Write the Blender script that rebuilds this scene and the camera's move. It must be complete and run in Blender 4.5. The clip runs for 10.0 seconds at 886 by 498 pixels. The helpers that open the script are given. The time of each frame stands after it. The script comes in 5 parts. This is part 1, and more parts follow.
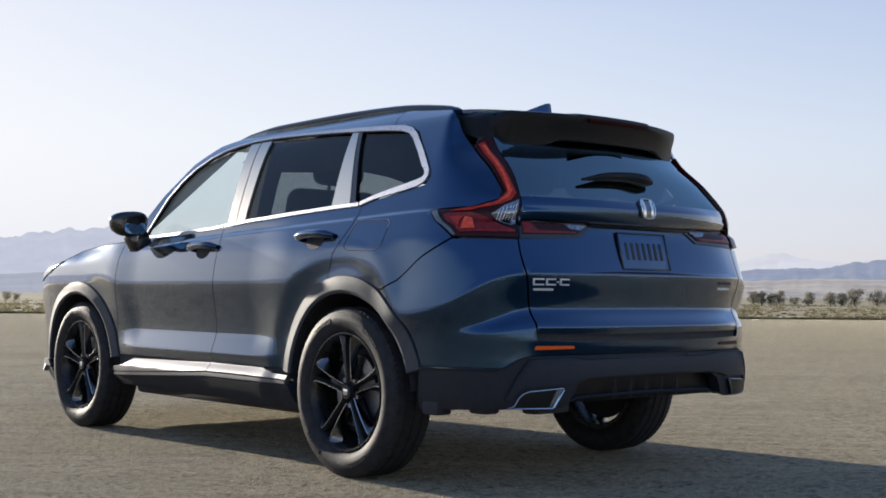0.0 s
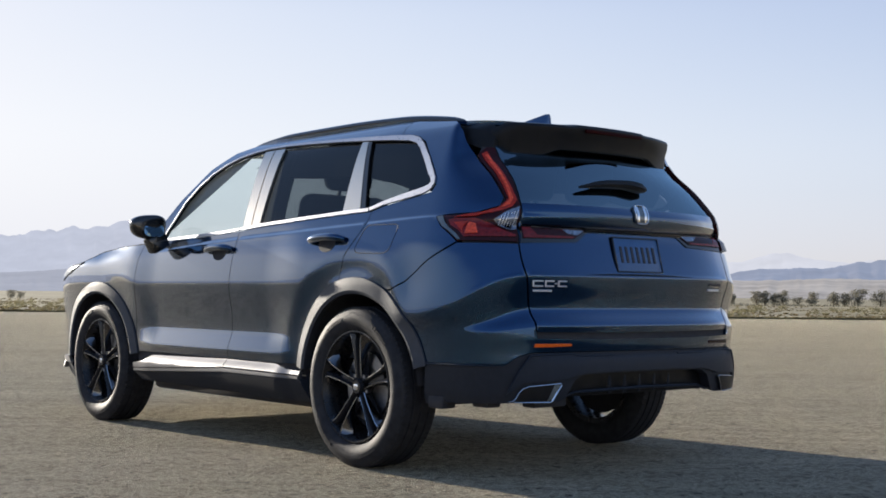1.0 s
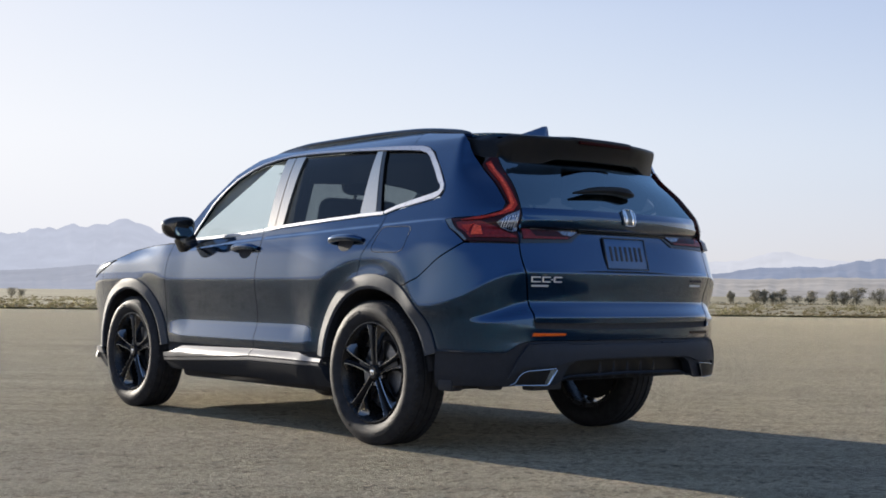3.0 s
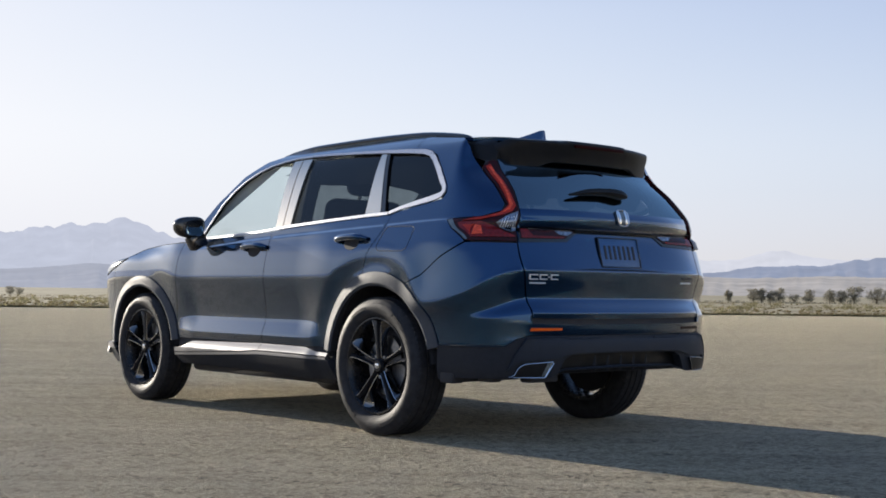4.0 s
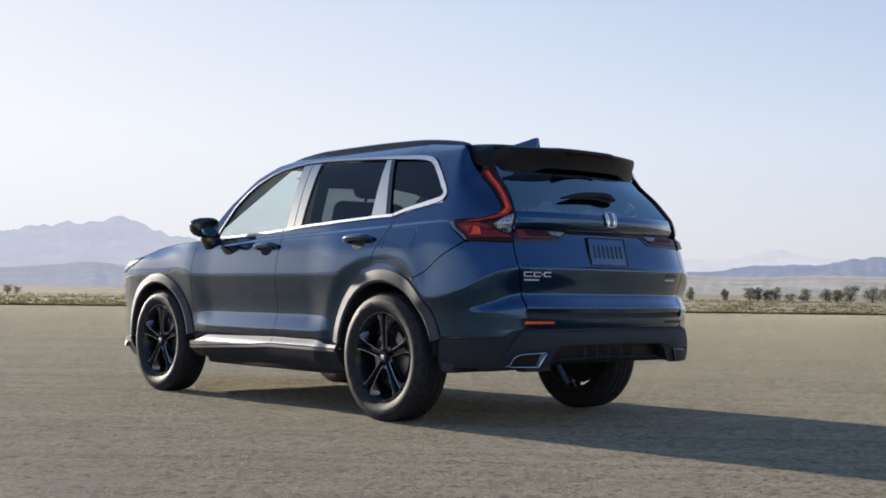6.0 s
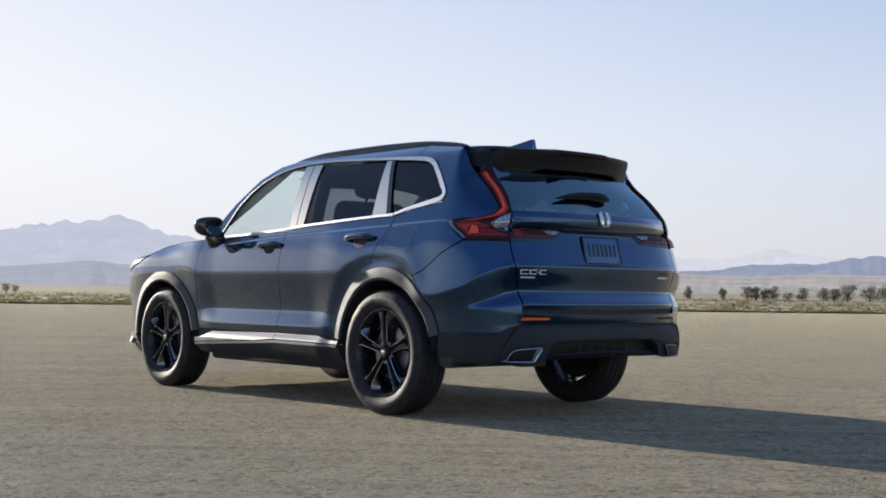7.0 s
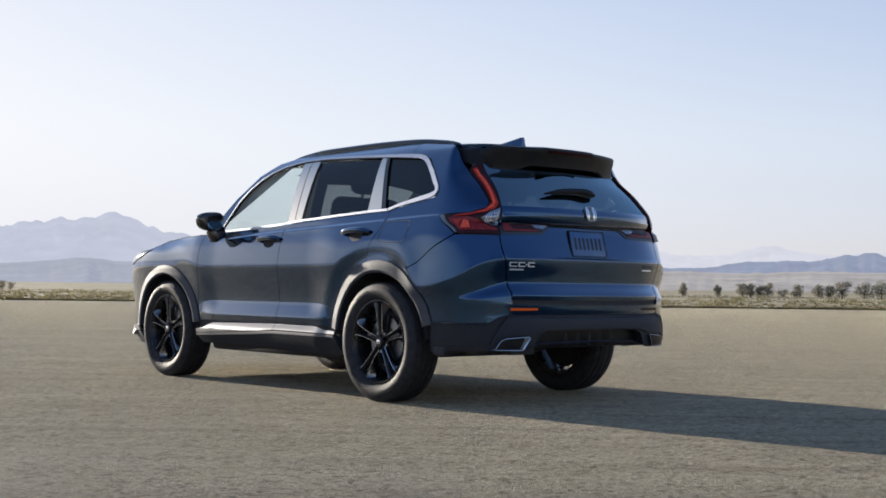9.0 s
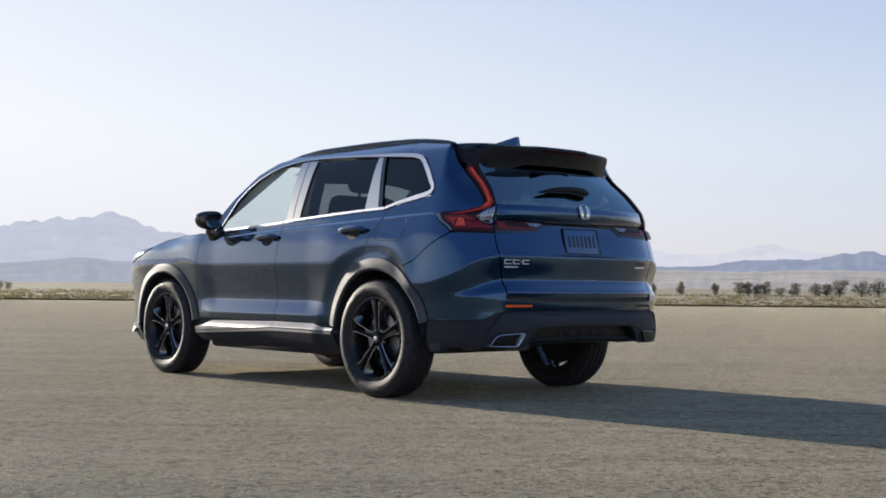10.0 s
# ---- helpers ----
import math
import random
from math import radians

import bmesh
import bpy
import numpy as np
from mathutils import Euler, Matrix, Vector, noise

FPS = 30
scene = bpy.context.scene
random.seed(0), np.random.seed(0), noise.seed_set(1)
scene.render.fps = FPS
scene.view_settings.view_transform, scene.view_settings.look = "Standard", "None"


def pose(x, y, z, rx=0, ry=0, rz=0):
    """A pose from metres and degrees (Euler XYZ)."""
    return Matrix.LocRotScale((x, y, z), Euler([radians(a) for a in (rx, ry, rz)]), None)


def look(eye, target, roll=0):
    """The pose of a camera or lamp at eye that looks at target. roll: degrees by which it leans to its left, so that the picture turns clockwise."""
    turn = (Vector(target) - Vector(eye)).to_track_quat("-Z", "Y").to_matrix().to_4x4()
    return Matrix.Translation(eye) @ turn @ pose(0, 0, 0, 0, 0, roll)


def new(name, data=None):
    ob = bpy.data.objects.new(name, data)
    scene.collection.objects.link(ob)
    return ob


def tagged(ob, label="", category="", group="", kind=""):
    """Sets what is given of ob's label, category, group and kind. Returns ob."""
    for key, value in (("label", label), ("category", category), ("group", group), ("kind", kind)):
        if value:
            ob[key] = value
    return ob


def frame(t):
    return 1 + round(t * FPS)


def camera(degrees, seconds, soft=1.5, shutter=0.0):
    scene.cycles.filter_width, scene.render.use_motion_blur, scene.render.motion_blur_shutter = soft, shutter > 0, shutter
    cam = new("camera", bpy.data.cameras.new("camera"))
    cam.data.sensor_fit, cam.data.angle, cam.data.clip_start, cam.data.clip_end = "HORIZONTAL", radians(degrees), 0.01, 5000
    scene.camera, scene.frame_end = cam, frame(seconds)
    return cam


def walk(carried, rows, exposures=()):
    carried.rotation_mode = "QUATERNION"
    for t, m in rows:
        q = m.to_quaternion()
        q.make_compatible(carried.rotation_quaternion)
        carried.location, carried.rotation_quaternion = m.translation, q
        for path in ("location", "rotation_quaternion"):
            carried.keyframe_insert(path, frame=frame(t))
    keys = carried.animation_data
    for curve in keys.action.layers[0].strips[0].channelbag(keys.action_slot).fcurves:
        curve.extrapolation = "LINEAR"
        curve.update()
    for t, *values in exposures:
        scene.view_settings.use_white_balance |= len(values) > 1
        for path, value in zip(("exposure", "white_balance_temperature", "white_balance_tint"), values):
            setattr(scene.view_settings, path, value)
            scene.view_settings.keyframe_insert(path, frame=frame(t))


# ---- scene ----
cam = camera(38.90, 10.0, soft=1.7)
# seconds, eye, heading to the right of +y, pitch, roll
ROWS = [
    (0.0, -4.181, -4.481, 0.799, 40.60, 2.16, 0.43),
    (0.5, -4.293, -4.606, 0.806, 40.51, 2.12, 0.52),
    (1.0, -4.401, -4.726, 0.805, 40.44, 2.12, 0.55),
    (1.5, -4.516, -4.849, 0.806, 40.42, 2.10, 0.60),
    (2.0, -4.629, -4.966, 0.803, 40.42, 2.08, 0.59),
    (2.5, -4.741, -5.078, 0.794, 40.43, 2.07, 0.60),
    (4.0, -5.060, -5.403, 0.776, 40.55, 1.99, 0.64),
    (4.5, -5.157, -5.502, 0.771, 40.59, 1.99, 0.64),
    (5.0, -5.251, -5.601, 0.770, 40.62, 1.96, 0.64),
    (5.5, -5.335, -5.692, 0.766, 40.66, 1.95, 0.66),
    (7.0, -5.556, -5.938, 0.751, 40.78, 1.89, 0.69),
    (7.5, -5.615, -6.007, 0.745, 40.85, 1.87, 0.68),
    (8.0, -5.666, -6.079, 0.736, 40.88, 1.83, 0.69),
    (8.5, -5.717, -6.142, 0.726, 40.94, 1.80, 0.67),
    (9.0, -5.752, -6.193, 0.719, 40.98, 1.76, 0.68),
    (9.5, -5.794, -6.254, 0.715, 41.01, 1.72, 0.73),
    (10.0, -5.819, -6.286, 0.708, 41.09, 1.72, 0.57),
]


def aim(x, y, z, heading, pitch, roll):
    h, p = radians(heading), radians(pitch)
    way = Vector((math.sin(h) * math.cos(p), math.cos(h) * math.cos(p), math.sin(p)))
    eye = Vector((x, y, z))
    return look(eye, eye + way * 5, roll)


walk(cam, [(row[0], aim(*row[1:])) for row in ROWS])
# ---- sky and sun ----
SUN_AZ, SUN_EL = -6.0, 12.0          # degrees to the right of +y, and above the horizon
world = bpy.data.worlds.new("world")
scene.world = world
world.use_nodes = True
wn, wl = world.node_tree.nodes, world.node_tree.links
sky = wn.new("ShaderNodeTexSky")
sky.sky_type = 'NISHITA'
sky.sun_disc = False
sky.sun_elevation = radians(SUN_EL)
sky.sun_rotation = radians(SUN_AZ)
sky.altitude = 800
sky.air_density = 1.0
sky.dust_density = 0.6
sky.ozone_density = 2.0
hs = wn.new("ShaderNodeHueSaturation")                # haze: the sky's colours paled
hs.inputs["Saturation"].default_value = 0.70
tone = wn.new("ShaderNodeMix")
tone.data_type, tone.blend_type = 'RGBA', 'MULTIPLY'
tone.inputs["Factor"].default_value = 1.0
tone.inputs["B"].default_value = (0.395, 0.362, 0.450, 1)
sq, one, div = (wn.new("ShaderNodeVectorMath") for _ in range(3))      # and its brightest parts held together
root = wn.new("ShaderNodeGamma")
sq.operation, one.operation, div.operation = 'MULTIPLY', 'ADD', 'DIVIDE'
one.inputs[1].default_value = (1, 1, 1)
root.inputs["Gamma"].default_value = 0.5
wl.new(sky.outputs[0], hs.inputs["Color"])
wl.new(hs.outputs[0], tone.inputs["A"])
for k in (0, 1):
    wl.new(tone.outputs["Result"], sq.inputs[k])
wl.new(sq.outputs[0], one.inputs[0])
wl.new(one.outputs[0], root.inputs["Color"])
wl.new(tone.outputs["Result"], div.inputs[0])
wl.new(root.outputs[0], div.inputs[1])
deep = wn.new("ShaderNodeGamma")                          # clear dry air: deeper overhead
deep.inputs["Gamma"].default_value = 1.9
wl.new(div.outputs[0], deep.inputs["Color"])
way, split, rise, blue = (wn.new("ShaderNode" + k) for k in ("TexCoord", "SeparateXYZ", "MapRange", "Mix"))
high = wn.new("ShaderNodeMix")
rise.interpolation_type = 'SMOOTHSTEP'
rise.inputs["From Min"].default_value, rise.inputs["From Max"].default_value = 0.215, 0.35
blue.data_type = high.data_type = 'RGBA'
blue.inputs["A"].default_value, blue.inputs["B"].default_value = (0.195, 0.335, 0.62, 1), (0.10, 0.185, 0.38, 1)     # clear blue above the haze, deeper overhead
rise.inputs["To Max"].default_value = 0.90
over = wn.new("ShaderNodeMapRange")
over.inputs["From Min"].default_value, over.inputs["From Max"].default_value = 0.50, 0.95
wl.new(way.outputs["Generated"], split.inputs[0])
wl.new(split.outputs["Z"], rise.inputs["Value"])
wl.new(rise.outputs[0], high.inputs["Factor"])
wl.new(split.outputs["Z"], over.inputs["Value"])
wl.new(over.outputs[0], blue.inputs["Factor"])
wl.new(deep.outputs[0], high.inputs["A"])
wl.new(blue.outputs["Result"], high.inputs["B"])
low, dusk, dim = (wn.new("ShaderNode" + k) for k in ("MapRange", "Mix", "Mix"))      # and thick with dust along the horizon
low.interpolation_type = 'SMOOTHSTEP'
low.inputs["From Min"].default_value, low.inputs["From Max"].default_value = 0.01, 0.13
dusk.data_type = dim.data_type = 'RGBA'
dusk.inputs["A"].default_value, dusk.inputs["B"].default_value = (0.84, 0.86, 0.92, 1), (1, 1, 1, 1)
dim.blend_type = 'MULTIPLY'
dim.inputs["Factor"].default_value = 1.0
wl.new(split.outputs["Z"], low.inputs["Value"])
wl.new(low.outputs[0], dusk.inputs["Factor"])
wl.new(high.outputs["Result"], dim.inputs["A"])
wl.new(dusk.outputs["Result"], dim.inputs["B"])
wl.new(dim.outputs["Result"], wn["Background"].inputs[0])
wn["Background"].inputs[1].default_value = 0.595
lamp = bpy.data.lights.new("sun", "SUN")
lamp.energy, lamp.angle, lamp.color = 4.4, radians(0.6), (1.0, 0.91, 0.78)
sun = new("sun", lamp)
sun.matrix_world = look((0, 0, 30), (0 - 30 * math.sin(radians(SUN_AZ)), -30 * math.cos(radians(SUN_AZ)), 30 - 30 * math.tan(radians(SUN_EL))))
scene.view_settings.exposure = 0.85


# ---- materials ----
def material(name, base, rough=0.5, metal=0.0, spec=0.5, coat=0.0, vary=0.0, scale=20.0, bump=0.0, bump_scale=200.0, coat_rough=0.03):
    """A principled surface with colour wear at one scale and fine relief at another."""
    m = bpy.data.materials.new(name)
    m.use_nodes = True
    nt = m.node_tree
    b = nt.nodes["Principled BSDF"]
    b.inputs["Base Color"].default_value = (*base, 1)
    b.inputs["Roughness"].default_value = rough
    b.inputs["Metallic"].default_value = metal
    b.inputs["Specular IOR Level"].default_value = spec
    b.inputs["Coat Weight"].default_value = coat
    b.inputs["Coat Roughness"].default_value = coat_rough
    if vary or bump:
        co = nt.nodes.new("ShaderNodeTexCoord")
    if vary:
        n = nt.nodes.new("ShaderNodeTexNoise")
        n.inputs["Scale"].default_value, n.inputs["Detail"].default_value = scale, 5
        nt.links.new(co.outputs["Object"], n.inputs["Vector"])
        r = nt.nodes.new("ShaderNodeMapRange")
        r.inputs["From Min"].default_value, r.inputs["From Max"].default_value = 0.3, 0.7
        r.inputs["To Min"].default_value, r.inputs["To Max"].default_value = 1 - vary, 1 + vary
        nt.links.new(n.outputs["Fac"], r.inputs["Value"])
        mx = nt.nodes.new("ShaderNodeMix")
        mx.data_type, mx.blend_type = 'RGBA', 'MULTIPLY'
        mx.inputs["Factor"].default_value = 1
        mx.inputs["A"].default_value = (*base, 1)
        nt.links.new(r.outputs[0], mx.inputs["B"])
        nt.links.new(mx.outputs["Result"], b.inputs["Base Color"])
        rr = nt.nodes.new("ShaderNodeMapRange")
        rr.inputs["To Min"].default_value, rr.inputs["To Max"].default_value = max(rough - 0.08, 0.02), min(rough + 0.08, 1)
        nt.links.new(n.outputs["Fac"], rr.inputs["Value"])
        nt.links.new(rr.outputs[0], b.inputs["Roughness"])
    if bump:
        n2 = nt.nodes.new("ShaderNodeTexNoise")
        n2.inputs["Scale"].default_value, n2.inputs["Detail"].default_value = bump_scale, 3
        nt.links.new(co.outputs["Object"], n2.inputs["Vector"])
        bp = nt.nodes.new("ShaderNodeBump")
        bp.inputs["Strength"].default_value, bp.inputs["Distance"].default_value = bump, 0.002
        nt.links.new(n2.outputs["Fac"], bp.inputs["Height"])
        nt.links.new(bp.outputs[0], b.inputs["Normal"])
    return m


def pane(name, tint, ior=1.5, rough=0.0, gloss_tint=(1, 1, 1)):
    """Thin tinted glass: clear straight through, mirror-like by Fresnel."""
    m = bpy.data.materials.new(name)
    m.use_nodes = True
    nt = m.node_tree
    nt.nodes.remove(nt.nodes["Principled BSDF"])
    tr, gl, lw, pw, mr, mx = (nt.nodes.new("ShaderNode" + k) for k in ("BsdfTransparent", "BsdfGlossy", "LayerWeight", "Math", "MapRange", "MixShader"))
    tr.inputs[0].default_value = (*tint, 1)
    gl.inputs["Roughness"].default_value = rough
    gl.inputs[0].default_value = (*gloss_tint, 1)
    lw.inputs[0].default_value = 0.5
    pw.operation = 'POWER'
    pw.inputs[1].default_value = 5.0
    mr.inputs["To Min"].default_value, mr.inputs["To Max"].default_value = ((ior - 1) / (ior + 1)) ** 2, 1.0
    nt.links.new(lw.outputs["Facing"], pw.inputs[0])
    nt.links.new(pw.outputs[0], mr.inputs["Value"])
    nt.links.new(mr.outputs[0], mx.inputs[0])
    nt.links.new(tr.outputs[0], mx.inputs[1])
    nt.links.new(gl.outputs[0], mx.inputs[2])
    nt.links.new(mx.outputs[0], nt.nodes["Material Output"].inputs[0])
    return m


def lacquered(name, base, rough, gain, power):
    """Metallic paint under clear lacquer, whose gloss grows towards grazing views."""
    m = material(name, base, rough, 0.9, 0.5, 1.0, bump=0.012, bump_scale=9.0)
    nt = m.node_tree
    b = nt.nodes["Principled BSDF"]
    b.inputs["Coat IOR"].default_value = 1.46
    b.inputs["Coat Roughness"].default_value = 0.02
    g, lw, pw, k, mx = (nt.nodes.new("ShaderNode" + t) for t in ("BsdfGlossy", "LayerWeight", "Math", "Math", "MixShader"))
    g.inputs["Color"].default_value = (1.0, 0.985, 0.97, 1)
    g.inputs["Roughness"].default_value = 0.03
    lw.inputs[0].default_value = 0.5
    pw.operation, k.operation = 'POWER', 'MULTIPLY'
    pw.inputs[1].default_value, k.inputs[1].default_value = power, gain
    nt.links.new(lw.outputs["Facing"], pw.inputs[0])
    nt.links.new(pw.outputs[0], k.inputs[0])
    top = nt.nodes.new("ShaderNodeMath")
    top.operation = 'MINIMUM'
    top.inputs[1].default_value = 0.40
    nt.links.new(k.outputs[0], top.inputs[0])
    nt.links.new(top.outputs[0], mx.inputs[0])
    nt.links.new(b.outputs[0], mx.inputs[1])
    nt.links.new(g.outputs[0], mx.inputs[2])
    nt.links.new(mx.outputs[0], nt.nodes["Material Output"].inputs[0])
    return m


PAINT = lacquered("blue_metallic_paint", (0.0045, 0.047, 0.126), 0.12, 11.5, 6.5)
GLOSS_BLACK = material("gloss_black_trim", (0.008, 0.008, 0.009), 0.12, 0, 0.5, 0.6)
PLASTIC = material("grained_dark_plastic", (0.022, 0.025, 0.033), 0.55, 0, 0.20, vary=0.12, scale=40, bump=0.35, bump_scale=900)
CLADDING = material("satin_grey_cladding", (0.062, 0.068, 0.080), 0.50, 0, 0.22, vary=0.08, scale=30, bump=0.15, bump_scale=700)
SKID = material("grey_bumper_insert", (0.019, 0.025, 0.038), 0.48, 0.0, 0.22, vary=0.08, scale=30, bump=0.15, bump_scale=700)
CHROME = material("satin_chrome", (0.47, 0.48, 0.525), 0.30, 0.85, vary=0.03, scale=60)
BRIGHT = material("polished_chrome", (0.85, 0.85, 0.86), 0.06, 1.0)
SILVER = material("satin_silver_sill", (0.20, 0.20, 0.21), 0.46, 0.85, vary=0.04, scale=40)
PILLAR = material("polished_pillar_trim", (0.64, 0.59, 0.52), 0.20, 1.0)
RUBBER = material("tyre_rubber", (0.035, 0.035, 0.038), 0.55, 0, 0.10, vary=0.25, scale=25, bump=0.4, bump_scale=500)
RIM_BLACK = material("gloss_black_alloy", (0.024, 0.024, 0.027), 0.14, 0, 0.44)
RIM_CUT = material("machined_edge_alloy", (0.62, 0.63, 0.65), 0.20, 1.0)
RIM_FACET = material("dark_gloss_alloy", (0.17, 0.172, 0.178), 0.16, 1.0)
RIM_BARREL = material("dark_alloy_barrel", (0.018, 0.018, 0.019), 0.28, 0.4, 0.5, vary=0.2, scale=30)
STEEL = material("brake_steel", (0.25, 0.25, 0.26), 0.40, 1.0, vary=0.15, scale=60)
DARK = material("black_underbody", (0.038, 0.038, 0.042), 0.75, 0, 0.3, vary=0.2, scale=20)
CABIN = material("charcoal_cabin_trim", (0.030, 0.030, 0.033), 0.7, vary=0.15, scale=30, bump=0.3)
SEAT = material("black_seat_leather", (0.025, 0.025, 0.027), 0.5, vary=0.15, scale=20, bump=0.4, bump_scale=300)
# light trim, paled further for the bright reflection on the window glass
GLARE_TRIM = material("pale_trim_with_glass_glare", (0.62, 0.65, 0.65), 0.9, vary=0.05, scale=60)
HEADLINER = material("dark_headliner", (0.05, 0.05, 0.055), 0.9, vary=0.05, scale=60)
RED = material("red_lamp_lens", (0.46, 0.030, 0.014), 0.22, 0, 0.3, 0.15, vary=0.25, scale=45)
RED_BRIGHT = material("bright_red_reflector", (0.88, 0.095, 0.04), 0.25, 0, 0.3, 0.1, vary=0.25, scale=80)
RED_BLOCK = material("dark_red_lamp_block", (0.19, 0.009, 0.009), 0.20, 0, 0.35, 0.15, vary=0.3, scale=60)
RED_DEEP = material("smoked_red_lens", (0.034, 0.004, 0.005), 0.20, 0, 0.25, 0.0, vary=0.2, scale=40)
BRAKE_LENS = material("dark_brake_lens", (0.03, 0.004, 0.004), 0.6, 0, 0.06)
LENS_CLEAR = material("clear_lamp_lens", (0.20, 0.23, 0.29), 0.12, 0.6, 0.6, 1.0, vary=0.5, scale=60)
LENS_GREY = material("smoked_clear_lens", (0.10, 0.12, 0.13), 0.10, 0.2, 0.6, 1.0, vary=0.2, scale=30)
LIT_REFLECTOR = material("lit_amber_reflector", (0.95, 0.15, 0.012), 0.3, 0, 0.4, vary=0.10, scale=120)
PLATE = material("blue_grey_plate", (0.045, 0.12, 0.27), 0.35, 0.2, 0.5, vary=0.06, scale=30)
PLATE_INK = material("dark_plate_ink", (0.012, 0.016, 0.03), 0.5)
GLASS_CLEAR = pane("green_tinted_glass", (0.94, 0.98, 0.97))
GLASS_SCREEN = pane("windscreen_glass", (0.93, 0.965, 0.96))
# rear glass: the sky's blue put into the reflection's colour, its strength raised
GLASS_REAR = pane("dark_rear_glass_sky_tint", (0.12, 0.14, 0.17), 3.2, gloss_tint=(0.70, 0.90, 1.0))
GLASS_DARK = pane("dark_privacy_glass", (0.17, 0.19, 0.195))
# mirror coloured blue for the sky it reflects
MIRROR = material("mirror_glass", (0.32, 0.48, 0.58), 0.01, 1.0)
BARK = material("grey_brown_bark", (0.10, 0.075, 0.055), 0.9, vary=0.3, scale=8)
# olive leaf colour, paled for the haze at the trees' distance
LEAF = material("hazy_olive_leaves", (0.255, 0.232, 0.165), 0.8, vary=0.35, scale=2)
BADGE = material("bright_badge_metal", (0.80, 0.81, 0.83), 0.28, 0.35, 0.6)
SATIN_BLACK = material("satin_black_spoiler", (0.015, 0.015, 0.016), 0.36, 0, 0.16, vary=0.1, scale=30)


def soft_leaf(mat, share):
    """Lets light through thin leaves."""
    nt = mat.node_tree
    b, out = nt.nodes["Principled BSDF"], nt.nodes["Material Output"]
    tl, mx = nt.nodes.new("ShaderNodeBsdfTranslucent"), nt.nodes.new("ShaderNodeMixShader")
    if b.inputs["Base Color"].links:
        nt.links.new(b.inputs["Base Color"].links[0].from_socket, tl.inputs[0])
    else:
        tl.inputs[0].default_value = b.inputs["Base Color"].default_value
    mx.inputs[0].default_value = share
    nt.links.new(b.outputs[0], mx.inputs[1])
    nt.links.new(tl.outputs[0], mx.inputs[2])
    nt.links.new(mx.outputs[0], out.inputs[0])


soft_leaf(LEAF, 0.35)


# ---- geometry helpers ----
def link_mesh(name, me, mat, parent=None, label=""):
    ob = new(name, me)
    if mat:
        me.materials.append(mat)
    if parent:
        ob.parent = parent
    if label:
        ob["label"] = label
    return ob


def part(name, bm, mat, parent, label="", smooth=True):
    """Links a bmesh as one mesh object under a thing or a part."""
    bmesh.ops.recalc_face_normals(bm, faces=bm.faces)
    me = bpy.data.meshes.new(name)
    bm.to_mesh(me)
    bm.free()
    if smooth:
        me.polygons.foreach_set("use_smooth", [True] * len(me.polygons))
        me.set_sharp_from_angle(angle=radians(38))
    return link_mesh(name, me, mat, parent, label)


def empty(name, label, category, group="", loc=(0, 0, 0), kind=""):
    ob = new(name)
    ob.location = loc
    return tagged(ob, label, category, group, kind)


def box(bm, x0, x1, y0, y1, z0, z1, bevel=0.0, seg=2, m=None):
    r = bmesh.ops.create_cube(bm, size=1)["verts"]
    for v in r:
        v.co = Vector(((x0 + x1) / 2 + v.co.x * (x1 - x0), (y0 + y1) / 2 + v.co.y * (y1 - y0), (z0 + z1) / 2 + v.co.z * (z1 - z0)))
    if bevel:
        edges = list({e for v in r for e in v.link_edges})
        r = bmesh.ops.bevel(bm, geom=edges, offset=bevel, segments=seg, affect='EDGES', profile=0.5)["verts"]
    if m is not None:
        bmesh.ops.transform(bm, matrix=m, verts=[v for v in r if v.is_valid])
    return bm


def tube(points, radius, sides=8, flat=1.0, closed=False):
    """A tube along points; radius may vary by point; flat squeezes it in its second direction."""
    bm = bmesh.new()
    pts = [Vector(p) for p in points]
    n = len(pts)
    rings = []
    for i, p in enumerate(pts):
        a, b = pts[max(i - 1, 0)], pts[min(i + 1, n - 1)]
        if closed:
            a, b = pts[i - 1], pts[(i + 1) % n]
        t = (b - a).normalized()
        s = t.cross(Vector((0, 0, 1)))
        s = s.normalized() if s.length > 1e-4 else Vector((1, 0, 0))
        u = s.cross(t)
        r = radius[i] if hasattr(radius, "__len__") else radius
        rings.append([bm.verts.new(p + (s * math.cos(k * 2 * math.pi / sides) + u * flat * math.sin(k * 2 * math.pi / sides)) * r) for k in range(sides)])
    for i in range(n if closed else n - 1):
        a, b = rings[i], rings[(i + 1) % n]
        for k in range(sides):
            bm.faces.new((a[k], a[(k + 1) % sides], b[(k + 1) % sides], b[k]))
    if not closed:
        bm.faces.new(rings[0][::-1])
        bm.faces.new(rings[-1])
    return bm


